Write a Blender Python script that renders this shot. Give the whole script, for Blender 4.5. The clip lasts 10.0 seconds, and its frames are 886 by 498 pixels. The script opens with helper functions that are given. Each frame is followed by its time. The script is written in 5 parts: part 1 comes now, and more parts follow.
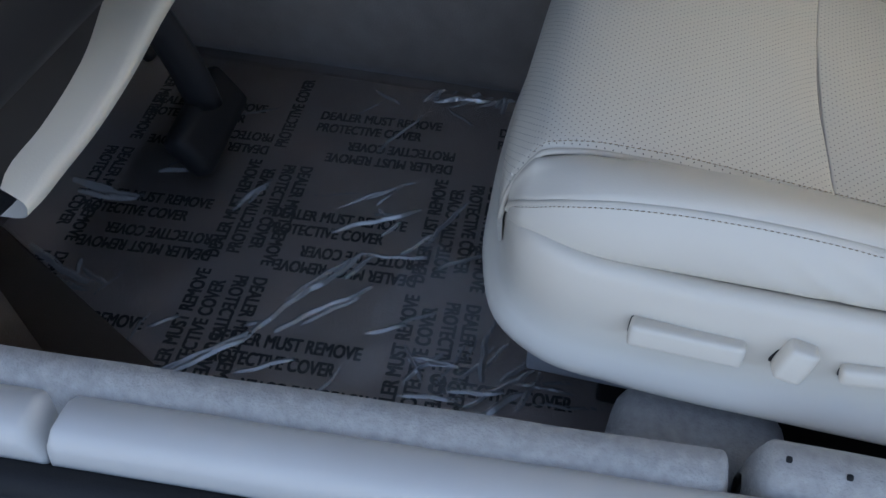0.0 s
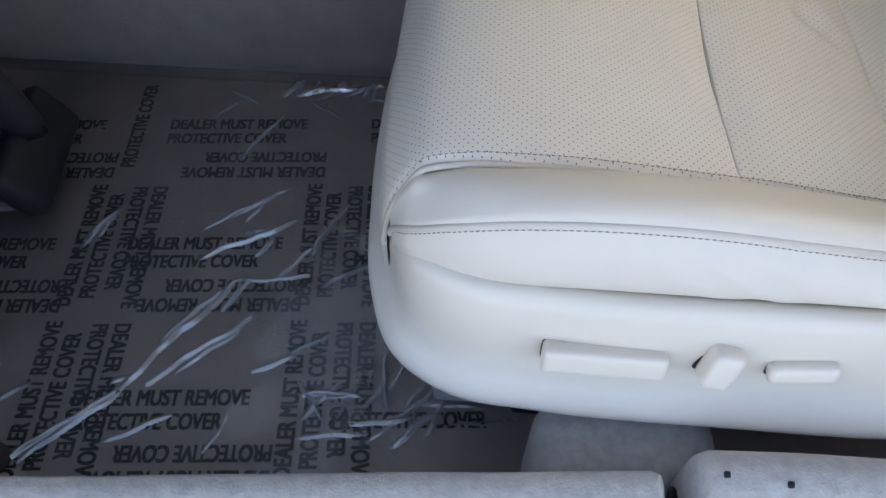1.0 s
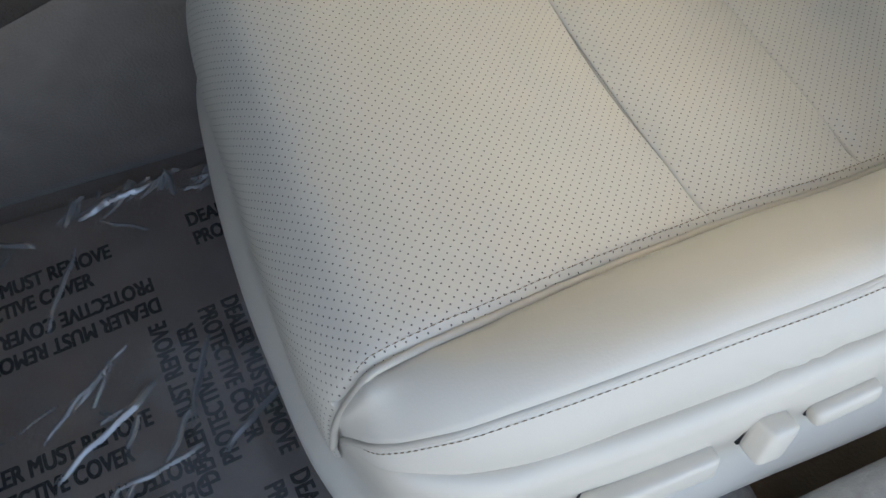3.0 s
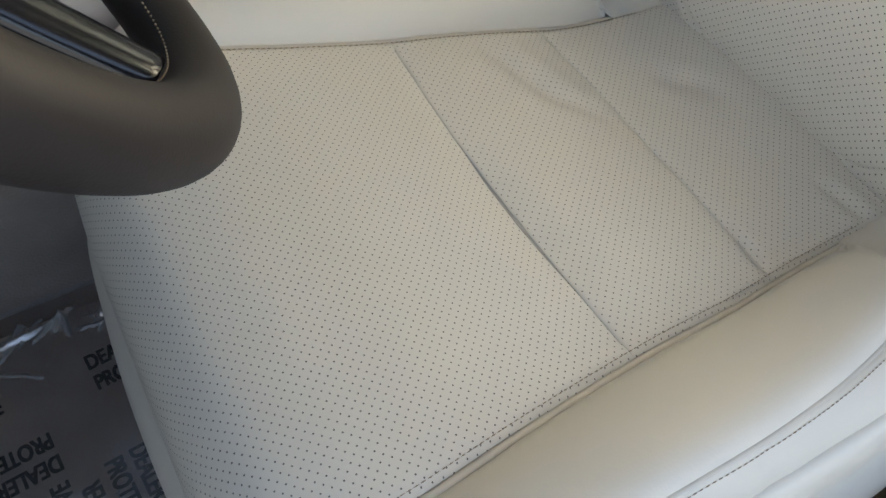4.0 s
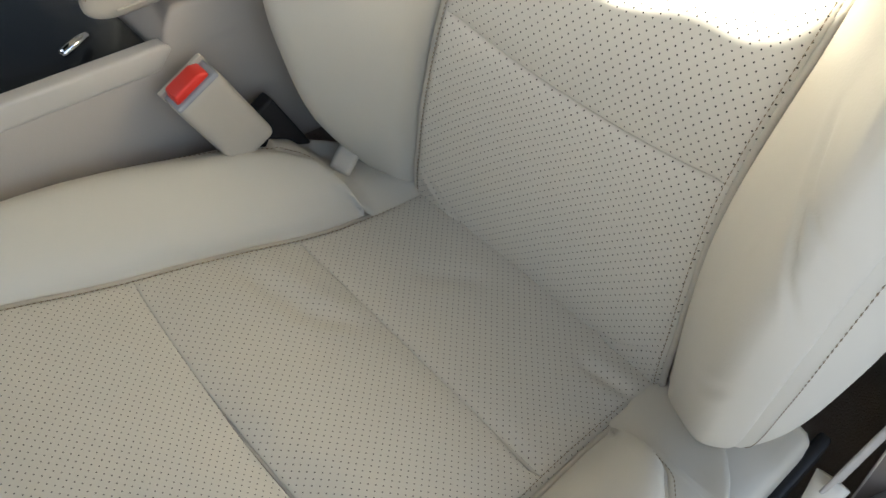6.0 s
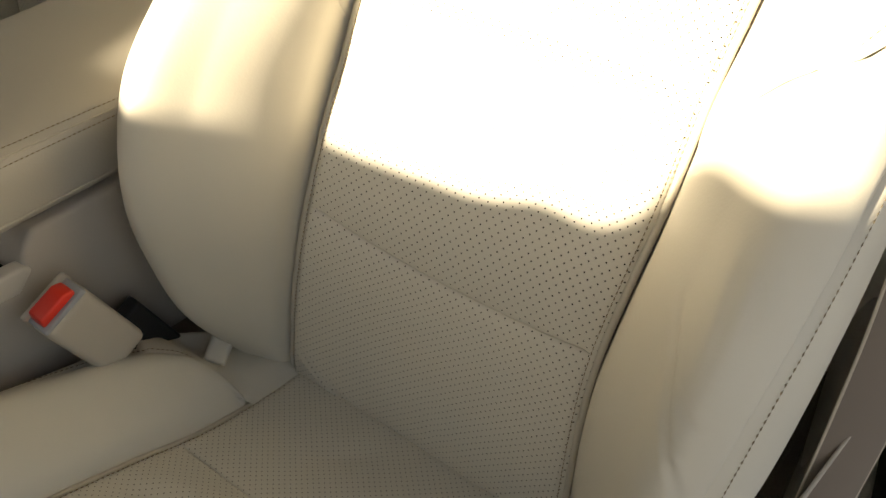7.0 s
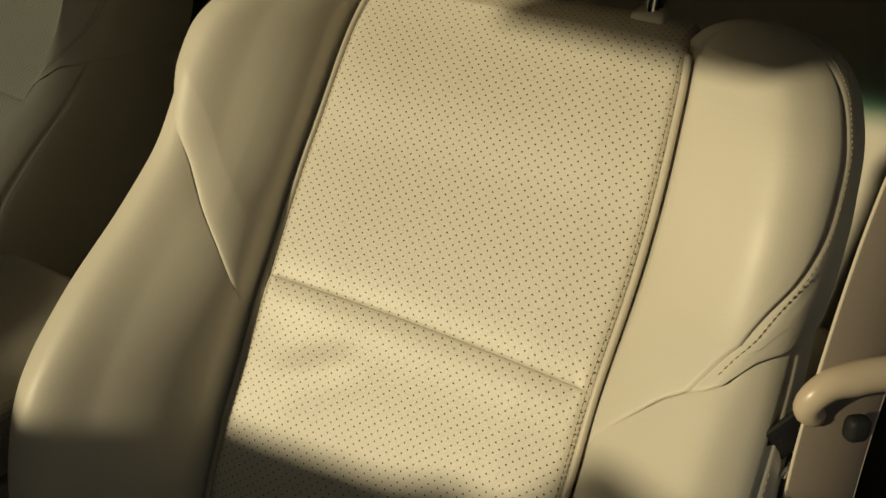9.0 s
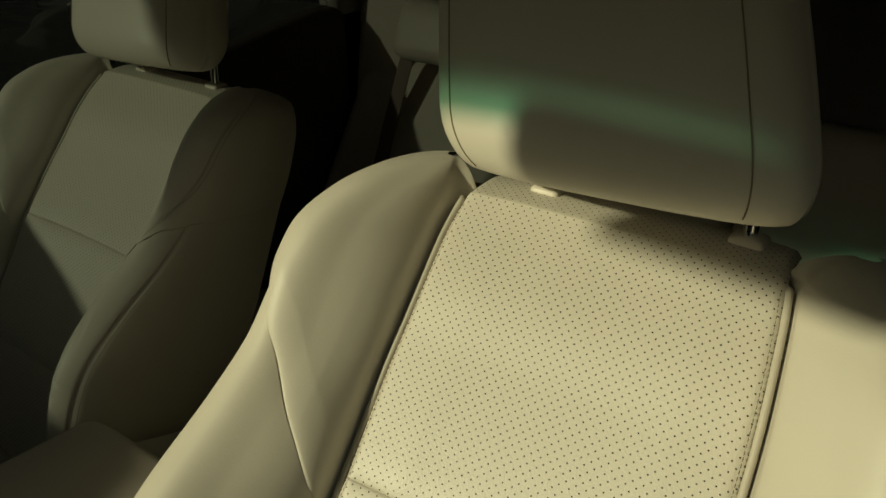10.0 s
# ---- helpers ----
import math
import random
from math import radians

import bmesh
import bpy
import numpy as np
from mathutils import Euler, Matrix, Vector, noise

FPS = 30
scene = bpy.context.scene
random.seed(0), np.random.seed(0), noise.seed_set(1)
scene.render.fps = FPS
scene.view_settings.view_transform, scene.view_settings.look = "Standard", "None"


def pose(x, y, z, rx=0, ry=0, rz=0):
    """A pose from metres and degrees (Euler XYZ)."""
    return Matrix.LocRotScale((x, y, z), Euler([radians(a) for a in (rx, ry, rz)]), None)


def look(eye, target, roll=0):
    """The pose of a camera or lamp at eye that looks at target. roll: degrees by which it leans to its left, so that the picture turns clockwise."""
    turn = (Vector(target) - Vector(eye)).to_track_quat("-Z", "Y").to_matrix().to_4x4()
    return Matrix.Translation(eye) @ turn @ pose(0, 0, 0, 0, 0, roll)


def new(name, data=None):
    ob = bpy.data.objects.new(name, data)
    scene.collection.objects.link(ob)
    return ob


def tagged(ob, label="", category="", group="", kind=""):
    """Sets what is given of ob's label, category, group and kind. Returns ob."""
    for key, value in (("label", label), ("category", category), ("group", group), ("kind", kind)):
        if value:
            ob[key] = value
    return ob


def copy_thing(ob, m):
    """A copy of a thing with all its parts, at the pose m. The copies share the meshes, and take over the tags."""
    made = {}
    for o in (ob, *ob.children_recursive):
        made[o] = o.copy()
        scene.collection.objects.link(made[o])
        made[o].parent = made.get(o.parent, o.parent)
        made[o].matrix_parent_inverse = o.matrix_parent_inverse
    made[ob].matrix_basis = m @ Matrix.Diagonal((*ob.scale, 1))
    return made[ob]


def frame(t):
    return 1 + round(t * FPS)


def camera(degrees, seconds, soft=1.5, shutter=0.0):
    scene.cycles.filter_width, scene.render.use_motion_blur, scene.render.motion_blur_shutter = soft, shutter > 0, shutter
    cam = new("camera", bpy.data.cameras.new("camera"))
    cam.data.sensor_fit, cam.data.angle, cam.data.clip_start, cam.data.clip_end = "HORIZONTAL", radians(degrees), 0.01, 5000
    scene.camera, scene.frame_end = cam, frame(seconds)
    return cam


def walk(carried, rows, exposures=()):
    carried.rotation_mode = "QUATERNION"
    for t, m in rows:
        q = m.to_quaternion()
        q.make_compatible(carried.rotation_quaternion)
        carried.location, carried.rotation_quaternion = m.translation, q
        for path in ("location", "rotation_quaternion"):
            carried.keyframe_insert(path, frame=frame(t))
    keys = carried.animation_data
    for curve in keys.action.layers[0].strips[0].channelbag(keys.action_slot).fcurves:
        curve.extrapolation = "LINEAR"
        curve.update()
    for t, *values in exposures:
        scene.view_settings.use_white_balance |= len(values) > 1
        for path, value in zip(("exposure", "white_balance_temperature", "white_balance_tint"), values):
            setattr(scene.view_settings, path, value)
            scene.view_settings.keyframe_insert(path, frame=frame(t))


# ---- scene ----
cam = camera(57.26, 10.0, soft=1.5)
PATH = [
    (0, (-0.1766, -0.6745, 0.9983), (-0.3589, -0.0468, 0.2415), -1.83),
    (0.5, (-0.1788, -0.6224, 0.9696), (-0.2893, -0.0148, 0.183), -0.74),
    (1, (-0.1893, -0.5801, 0.9702), (-0.233, 0.0312, 0.1801), 0.24),
    (1.5, (-0.2161, -0.5306, 0.9659), (-0.1623, 0.0693, 0.1677), 1.77),
    (2, (-0.2322, -0.4726, 0.9515), (-0.1181, 0.0601, 0.1129), 1.14),
    (3.3, (-0.2583, -0.3467, 0.9544), (-0.0397, 0.1410, 0.1092), 0.68),
    (3.5, (-0.2568, -0.3373, 0.9520), (-0.0094, 0.1688, 0.1258), 1.83),
    (4, (-0.2322, -0.3079, 0.9745), (0.0755, 0.1885, 0.1628), 3.07),
    (4.5, (-0.2056, -0.2946, 0.9855), (0.1614, 0.1858, 0.1890), 4.71),
    (5, (-0.1807, -0.3057, 0.9924), (0.2389, 0.2001, 0.2387), 3.59),
    (5.2, (-0.1611, -0.3044, 0.9981), (0.2837, 0.2080, 0.2636), 3.52),
    (6.3, (-0.1249, -0.2819, 1.0277), (0.4227, 0.1924, 0.3383), 6.00),
    (6.5, (-0.1319, -0.2707, 1.0436), (0.4622, 0.1788, 0.3766), 5.96),
    (7, (-0.1324, -0.2642, 1.0707), (0.5523, 0.1652, 0.4818), 6.78),
    (7.5, (-0.1178, -0.2574, 1.0838), (0.6136, 0.1808, 0.5613), 8.83),
    (8, (-0.1118, -0.2634, 1.0935), (0.6541, 0.1747, 0.6229), 9.34),
    (8.5, (-0.111, -0.2511, 1.1402), (0.6864, 0.1636, 0.7019), 8.06),
    (9, (-0.1275, -0.2352, 1.1626), (0.7076, 0.1477, 0.7677), 7.60),
    (9.5, (-0.1431, -0.2208, 1.1597), (0.7272, 0.1768, 0.8691), 8.79),
    (10, (-0.1123, -0.2018, 1.2234), (0.7129, 0.2958, 0.956), 8.67),
]
EXPOSURES = [(0.0, 3.75, 5050, 14), (0.5, 4.2, 5200, 15), (1.0, 4.4, 5350, 16), (2.0, 4.4, 5350, 13), (3.5, 4.25, 5600, 12), (4.5, 4.22, 5450, 12), (5.2, 4.1, 5400, 10), (6.5, 3.85, 5950, 10), (7.0, 3.12, 6700, 10), (7.5, 1.6, 8100, 13), (8.0, 0.74, 7500, 9), (8.5, 0.26, 7450, 7), (9.0, 0.10, 7250, 3), (9.5, 0.08, 7000, -3), (10.0, 0.10, 6700, -9)]
WHEEL_AT, WHEEL_TILT, WHEEL_TURN = (-0.2940, 0.0412, 0.8723), -33.3, 6.4
SKY = 0.031
walk(cam, [(t, look(eye, target, roll)) for t, eye, target, roll in PATH], EXPOSURES)

# ---- light: low warm sun through the windscreen, open sky all round ----
SUN_EL, SUN_AZ = radians(14), radians(30)
TO_SUN = Vector((-math.cos(SUN_EL) * math.cos(SUN_AZ), math.cos(SUN_EL) * math.sin(SUN_AZ), math.sin(SUN_EL)))
world = bpy.data.worlds.new("sky")
scene.world = world
world.use_nodes = True
sky = world.node_tree.nodes.new("ShaderNodeTexSky")
sky.sky_type, sky.sun_disc = "NISHITA", False
sky.sun_elevation, sky.sun_rotation = SUN_EL, math.atan2(TO_SUN.x, TO_SUN.y)
sky.air_density, sky.dust_density, sky.ozone_density = 1.0, 2.2, 0.7
background = world.node_tree.nodes["Background"]
background.inputs["Strength"].default_value = SKY
haze = world.node_tree.nodes.new("ShaderNodeHueSaturation")
haze.inputs["Saturation"].default_value = 0.55
world.node_tree.links.new(sky.outputs[0], haze.inputs["Color"])
world.node_tree.links.new(haze.outputs[0], background.inputs["Color"])
sun = new("sun", bpy.data.lights.new("sun", "SUN"))
sun.data.energy, sun.data.angle, sun.data.color = 5.0, radians(1.5), (1.0, 0.87, 0.66)
sun.matrix_world = look(TO_SUN * 20, (0, 0, 0.8))


# ---- materials ----
def material(name, colour, rough=0.5, metal=0.0, grain=0.0, grain_size=0.002, stain=0.06, stain_size=0.15, coat=0.0, sheen=0.0, cells=False, wrinkle=0.0):
    """Principled paint with stains at a large scale and a relief of grain at a small one."""
    m = bpy.data.materials.new(name)
    m.use_nodes = True
    nodes, links = m.node_tree.nodes, m.node_tree.links
    bsdf = nodes["Principled BSDF"]
    bsdf.inputs["Roughness"].default_value, bsdf.inputs["Metallic"].default_value = rough, metal
    bsdf.inputs["Coat Weight"].default_value, bsdf.inputs["Sheen Weight"].default_value = coat, sheen
    where = nodes.new("ShaderNodeTexCoord")
    big = nodes.new("ShaderNodeTexNoise")
    big.inputs["Scale"].default_value, big.inputs["Detail"].default_value = 1 / stain_size, 6
    links.new(where.outputs["Object"], big.inputs["Vector"])
    mix = nodes.new("ShaderNodeMix")
    mix.data_type = "RGBA"
    mix.inputs["A"].default_value = (*[c * (1 - stain) for c in colour], 1)
    mix.inputs["B"].default_value = (*[min(1, c * (1 + stain)) for c in colour], 1)
    links.new(big.outputs["Fac"], mix.inputs["Factor"])
    links.new(mix.outputs["Result"], bsdf.inputs["Base Color"])
    vary = nodes.new("ShaderNodeMapRange")
    vary.inputs["To Min"].default_value, vary.inputs["To Max"].default_value = max(0.02, rough - 0.08), min(1, rough + 0.08)
    links.new(big.outputs["Fac"], vary.inputs["Value"])
    links.new(vary.outputs["Result"], bsdf.inputs["Roughness"])
    if grain:
        if cells:
            fine = nodes.new("ShaderNodeTexVoronoi")
            fine.feature = "SMOOTH_F1"
            out = fine.outputs["Distance"]
        else:
            fine = nodes.new("ShaderNodeTexNoise")
            fine.inputs["Detail"].default_value = 4
            out = fine.outputs["Fac"]
        fine.inputs["Scale"].default_value = 1 / grain_size
        links.new(where.outputs["Object"], fine.inputs["Vector"])
        bump = nodes.new("ShaderNodeBump")
        bump.inputs["Strength"].default_value, bump.inputs["Distance"].default_value = grain, grain_size * 0.5
        links.new(out, bump.inputs["Height"])
        links.new(bump.outputs["Normal"], bsdf.inputs["Normal"])
        if wrinkle:
            folds = nodes.new("ShaderNodeTexNoise")
            folds.noise_type, folds.normalize = "RIDGED_MULTIFRACTAL", True
            folds.inputs["Scale"].default_value, folds.inputs["Detail"].default_value, folds.inputs["Distortion"].default_value = 9, 3, 0.6
            links.new(where.outputs["Object"], folds.inputs["Vector"])
            sag = nodes.new("ShaderNodeBump")
            sag.inputs["Strength"].default_value, sag.inputs["Distance"].default_value = wrinkle, 0.004
            links.new(folds.outputs["Fac"], sag.inputs["Height"])
            links.new(sag.outputs["Normal"], bump.inputs["Normal"])
    return m


def perforate(m, across=0.0067, along=0.00335, radius=0.00057, backing=(0.05, 0.042, 0.032)):
    """Punches staggered rows of small holes into a leather, in the metres of its UV map."""
    nodes, links = m.node_tree.nodes, m.node_tree.links
    bsdf = nodes["Principled BSDF"]

    def maths(op, a, b=None):
        n = nodes.new("ShaderNodeMath")
        n.operation = op
        for k, v in enumerate((a, b)):
            if isinstance(v, (int, float)):
                n.inputs[k].default_value = v
            elif v is not None:
                links.new(v, n.inputs[k])
        return n.outputs[0]

    uv = nodes.new("ShaderNodeUVMap")
    xyz = nodes.new("ShaderNodeSeparateXYZ")
    links.new(uv.outputs[0], xyz.inputs[0])
    row = maths("DIVIDE", xyz.outputs[1], along)
    whole = maths("ROUND", row)
    dv = maths("MULTIPLY", maths("SUBTRACT", row, whole), along)
    shift = maths("MULTIPLY", maths("MODULO", maths("ABSOLUTE", whole), 2.0), 0.5)
    column = maths("ADD", maths("DIVIDE", xyz.outputs[0], across), shift)
    du = maths("MULTIPLY", maths("SUBTRACT", column, maths("ROUND", column)), across)
    far = maths("SQRT", maths("ADD", maths("MULTIPLY", du, du), maths("MULTIPLY", dv, dv)))
    hole = nodes.new("ShaderNodeMapRange")
    hole.inputs["From Min"].default_value, hole.inputs["From Max"].default_value = radius * 0.85, radius * 1.15
    hole.inputs["To Min"].default_value, hole.inputs["To Max"].default_value = 1.0, 0.0
    links.new(far, hole.inputs["Value"])
    old = bsdf.inputs["Base Color"].links[0].from_socket
    mix = nodes.new("ShaderNodeMix")
    mix.data_type = "RGBA"
    mix.inputs["B"].default_value = (*backing, 1)
    links.new(hole.outputs[0], mix.inputs["Factor"])
    links.new(old, mix.inputs["A"])
    links.new(mix.outputs["Result"], bsdf.inputs["Base Color"])
    dent = nodes.new("ShaderNodeBump")
    dent.invert = True
    dent.inputs["Strength"].default_value, dent.inputs["Distance"].default_value = 0.6, 0.0008
    links.new(hole.outputs[0], dent.inputs["Height"])
    if bsdf.inputs["Normal"].links:
        links.new(bsdf.inputs["Normal"].links[0].from_socket, dent.inputs["Normal"])
    links.new(dent.outputs["Normal"], bsdf.inputs["Normal"])
    return m


IVORY = (0.60, 0.558, 0.475)
leather = material("ivory_leather", IVORY, 0.50, grain=0.07, grain_size=0.0016, cells=True, stain=0.04, wrinkle=0.12)
punched = perforate(material("perforated_ivory_leather", IVORY, 0.5, grain=0.10, grain_size=0.0016, cells=True, stain=0.04, wrinkle=0.10), radius=0.00055, backing=(0.13, 0.115, 0.095))
punched_back = perforate(material("perforated_backrest_leather", IVORY, 0.45, grain=0.16, grain_size=0.0015, cells=True, stain=0.04, wrinkle=0.16), 0.0079, 0.00392, 0.00062, (0.035, 0.027, 0.018))
piping_leather = material("piping_leather", (0.50, 0.46, 0.385), 0.45, grain=0.1, grain_size=0.0016)
thread = material("tan_thread", (0.26, 0.205, 0.13), 0.7)
vinyl = material("ivory_vinyl", (0.56, 0.52, 0.44), 0.5, grain=0.1, grain_size=0.0014, cells=True)
plastic = material("ivory_plastic", (0.62, 0.57, 0.48), 0.42, grain=0.10, grain_size=0.0008)
sill_plastic = material("sill_plastic", (0.53, 0.515, 0.485), 0.38, grain=0.08, grain_size=0.001, stain=0.08)
fuzz = material("grey_beige_carpet_trim", (0.36, 0.345, 0.32), 0.95, grain=1.0, grain_size=0.0028, stain=0.34, stain_size=0.009, sheen=0.3)
carpet = material("brown_grey_carpet", (0.25, 0.21, 0.177), 0.95, grain=0.9, grain_size=0.003, stain=0.25, stain_size=0.04, sheen=0.2)
mat_carpet = material("taupe_carpet", (0.39, 0.332, 0.283), 0.95, grain=0.5, grain_size=0.004, stain=0.2, stain_size=0.05)
armrest_leather = material("beige_armrest_leather", (0.44, 0.405, 0.345), 0.45, grain=0.08, grain_size=0.0016, cells=True)
strip_vinyl = material("satin_console_trim", (0.50, 0.465, 0.42), 0.32, grain=0.04, grain_size=0.001)
console_vinyl = material("beige_console_vinyl", (0.44, 0.395, 0.345), 0.5, grain=0.1, grain_size=0.0014, cells=True)
black_plastic = material("black_plastic", (0.022, 0.021, 0.022), 0.45, grain=0.2, grain_size=0.001)
grey_plastic = material("grey_plastic", (0.30, 0.31, 0.33), 0.5, grain=0.1)
rubber = material("black_rubber", (0.015, 0.015, 0.016), 0.6, grain=0.3, grain_size=0.002)
wheel_leather = material("dark_brown_leather", (0.018, 0.014, 0.012), 0.56, grain=0.10, grain_size=0.0012, cells=True)
wheel_leather.node_tree.nodes["Principled BSDF"].inputs["Specular IOR Level"].default_value = 0.28
for dull in (rubber, black_plastic):
    dull.node_tree.nodes["Principled BSDF"].inputs["Specular IOR Level"].default_value = 0.2
gloss_black = material("gloss_black_trim", (0.012, 0.012, 0.014), 0.22, coat=0.2)
chrome = material("chrome", (0.85, 0.85, 0.85), 0.08, 1.0, stain=0.02)
red_plastic = material("red_plastic", (0.70, 0.035, 0.018), 0.35, grain=0.05, grain_size=0.001)
webbing = material("taupe_webbing", (0.19, 0.155, 0.128), 0.8, grain=0.35, grain_size=0.0008)
pale_webbing = material("pale_webbing", (0.40, 0.36, 0.31), 0.8, grain=0.35, grain_size=0.0008)
web_edge = material("pale_webbing_edge", (0.5, 0.44, 0.36), 0.8)
headliner = material("headliner_cloth", (0.28, 0.265, 0.24), 0.95, grain=0.4, grain_size=0.003)
paint = material("pale_body_paint", (0.55, 0.55, 0.56), 0.25, coat=0.8)
asphalt = material("weathered_concrete", (0.15, 0.147, 0.14), 0.9, grain=0.8, grain_size=0.008, stain=0.3, stain_size=0.6)
# carpet by the kick panel and console; also shade colour of rear doors
dark_carpet_and_shade = material("dark_brown_carpet_and_shade", (0.07, 0.058, 0.048), 0.95, grain=0.9, grain_size=0.003, stain=0.25, stain_size=0.04)
buckle_plastic = material("beige_plastic", (0.45, 0.41, 0.35), 0.45, grain=0.08, grain_size=0.001)
tan_plastic = material("tan_plastic", (0.46, 0.38, 0.29), 0.35, grain=0.06, grain_size=0.001)
ink = material("black_print", (0.006, 0.008, 0.009), 0.5)


# ---- builders ----
def curve(xs, ys):
    """A smooth function through a few stations."""
    xs, ys = np.array(xs, float), np.array(ys, float)
    slope = np.gradient(ys, xs)

    def at(x):
        x = np.clip(np.asarray(x, float), xs[0], xs[-1])
        k = np.clip(np.searchsorted(xs, x, side="right") - 1, 0, len(xs) - 2)
        h = xs[k + 1] - xs[k]
        t = (x - xs[k]) / h
        a, b = slope[k] * h, slope[k + 1] * h
        d = ys[k + 1] - ys[k]
        return ys[k] + t * a + t * t * (3 * d - 2 * a - b) + t**3 * (a + b - 2 * d)

    return at


def strand(points, n):
    """n points evenly along a smooth line through control points."""
    p = np.array(points, float)
    s = np.r_[0, np.cumsum(np.linalg.norm(np.diff(p, axis=0), axis=1))]
    t = np.linspace(0, s[-1], n)
    return np.stack([curve(s, p[:, k])(t) for k in range(p.shape[1])], 1)


def smooth_shade(me):
    me.polygons.foreach_set("use_smooth", [True] * len(me.polygons))
    return me


def sheet(name, grid, uv=None, close=False):
    """A mesh from a grid of places."""
    n, m = grid.shape[:2]
    idx = np.arange(n * m).reshape(n, m)
    if close:
        idx = np.concatenate([idx, idx[:, :1]], 1)
    faces = np.stack([idx[:-1, :-1], idx[:-1, 1:], idx[1:, 1:], idx[1:, :-1]], -1).reshape(-1, 4)
    me = bpy.data.meshes.new(name)
    me.from_pydata(grid.reshape(-1, 3).tolist(), [], faces.tolist())
    if uv is not None:
        layer = me.uv_layers.new(name="UVMap")
        loops = np.empty(len(me.loops), int)
        me.loops.foreach_get("vertex_index", loops)
        layer.data.foreach_set("uv", uv.reshape(-1, 2)[loops].ravel())
    return smooth_shade(me)


def normals(grid):
    n = np.cross(np.gradient(grid, axis=0), np.gradient(grid, axis=1))
    return n / (np.linalg.norm(n, axis=-1, keepdims=True) + 1e-12)


def sewn(grid, sides, depth=0.006, width=0.012, flip=1, puff=0.0, ends=0.015, valley=0.0):
    """Sinks the named sides (u0 u1 along the second axis, v0 v1 along the first) of a grid as a sewn seam does, and puffs its middle; ends fade the cross seams out, valley adds a wide soft dip."""
    n = normals(grid) * flip
    along_v = np.cumsum(np.r_[np.zeros((1, grid.shape[1])), np.linalg.norm(np.diff(grid, axis=0), axis=-1)], 0)
    along_u = np.cumsum(np.concatenate([np.zeros((grid.shape[0], 1)), np.linalg.norm(np.diff(grid, axis=1), axis=-1)], 1), 1)
    far = {"v0": along_v, "v1": along_v[-1:] - along_v, "u0": along_u, "u1": along_u[:, -1:] - along_u}
    sink = np.zeros(grid.shape[:2])
    lift = np.full(grid.shape[:2], puff)
    for side in sides.split():
        t = np.clip(far[side] / width, 0, 1)
        dip = depth * (1 - np.sqrt(np.clip(1 - (1 - t) ** 2, 0, 1))) + valley * np.exp(-far[side] / 0.014)
        if side[0] == "v":
            dip = dip * np.clip(np.minimum(along_u, along_u[:, -1:] - along_u) / ends, 0.0, 1)
        sink = np.maximum(sink, dip)
        lift = lift * np.clip(far[side] / 0.05, 0, 1) ** 0.5
    return grid + n * (lift - sink)[..., None]


def crease(grid, a, b, depth, width, flip=1, axis=None):
    """A soft fold pressed into a grid along the line from a to b."""
    keep = np.ones(3)
    if axis is not None:
        keep[axis] = 0
    a, b, flat = np.array(a, float) * keep, np.array(b, float) * keep, grid * keep
    d = b - a
    far = np.linalg.norm(d)
    d /= far
    s = (flat - a) @ d
    off = np.linalg.norm(flat - a - s[..., None] * d, axis=-1)
    fade = np.clip(np.minimum(s + 0.25 * far, 1.25 * far - s) / (0.5 * far), 0, 1)
    fade = fade * fade * (3 - 2 * fade)
    return grid - normals(grid) * flip * (depth * fade * (np.exp(-((off / width) ** 2)) - 0.45 * np.exp(-(((off - 1.9 * width) / width) ** 2))))[..., None]


def part(name, data, mat, parent=None, label=""):
    """Links a mesh, or a bmesh, as one object under a thing or under a part."""
    if isinstance(data, bmesh.types.BMesh):
        me = bpy.data.meshes.new(name)
        data.to_mesh(me)
        data.free()
        data = me
    if mat and not data.materials:
        data.materials.append(mat)
    ob = new(name, data)
    ob.parent = parent
    return tagged(ob, label)


def thing(name, label, category, group="", kind=""):
    return tagged(new(name), label, category, group, kind)


def tube(name, line, radius, sides=8, flat=1.0, caps=True, up=(0, 0, 1)):
    """A round or flattened bar swept along a line; radius may vary."""
    line = np.array(line, float)
    r = np.broadcast_to(radius, len(line))
    d = np.gradient(line, axis=0)
    d /= np.linalg.norm(d, axis=1, keepdims=True)
    a = np.cross(d, np.broadcast_to(np.array(up, float), d.shape))
    a /= np.linalg.norm(a, axis=1, keepdims=True) + 1e-9
    b = np.cross(a, d)
    w = np.linspace(0, 2 * math.pi, sides, endpoint=False)
    ring = line[:, None] + r[:, None, None] * (np.cos(w)[None, :, None] * a[:, None] + flat * np.sin(w)[None, :, None] * b[:, None])
    me = sheet(name, ring, close=True)
    if caps:
        bm = bmesh.new()
        bm.from_mesh(me)
        bm.verts.ensure_lookup_table()
        bm.faces.new([bm.verts[k] for k in range(sides)][::-1])
        bm.faces.new([bm.verts[(len(line) - 1) * sides + k] for k in range(sides)])
        bm.to_mesh(me)
        bm.free()
        smooth_shade(me)
    return me


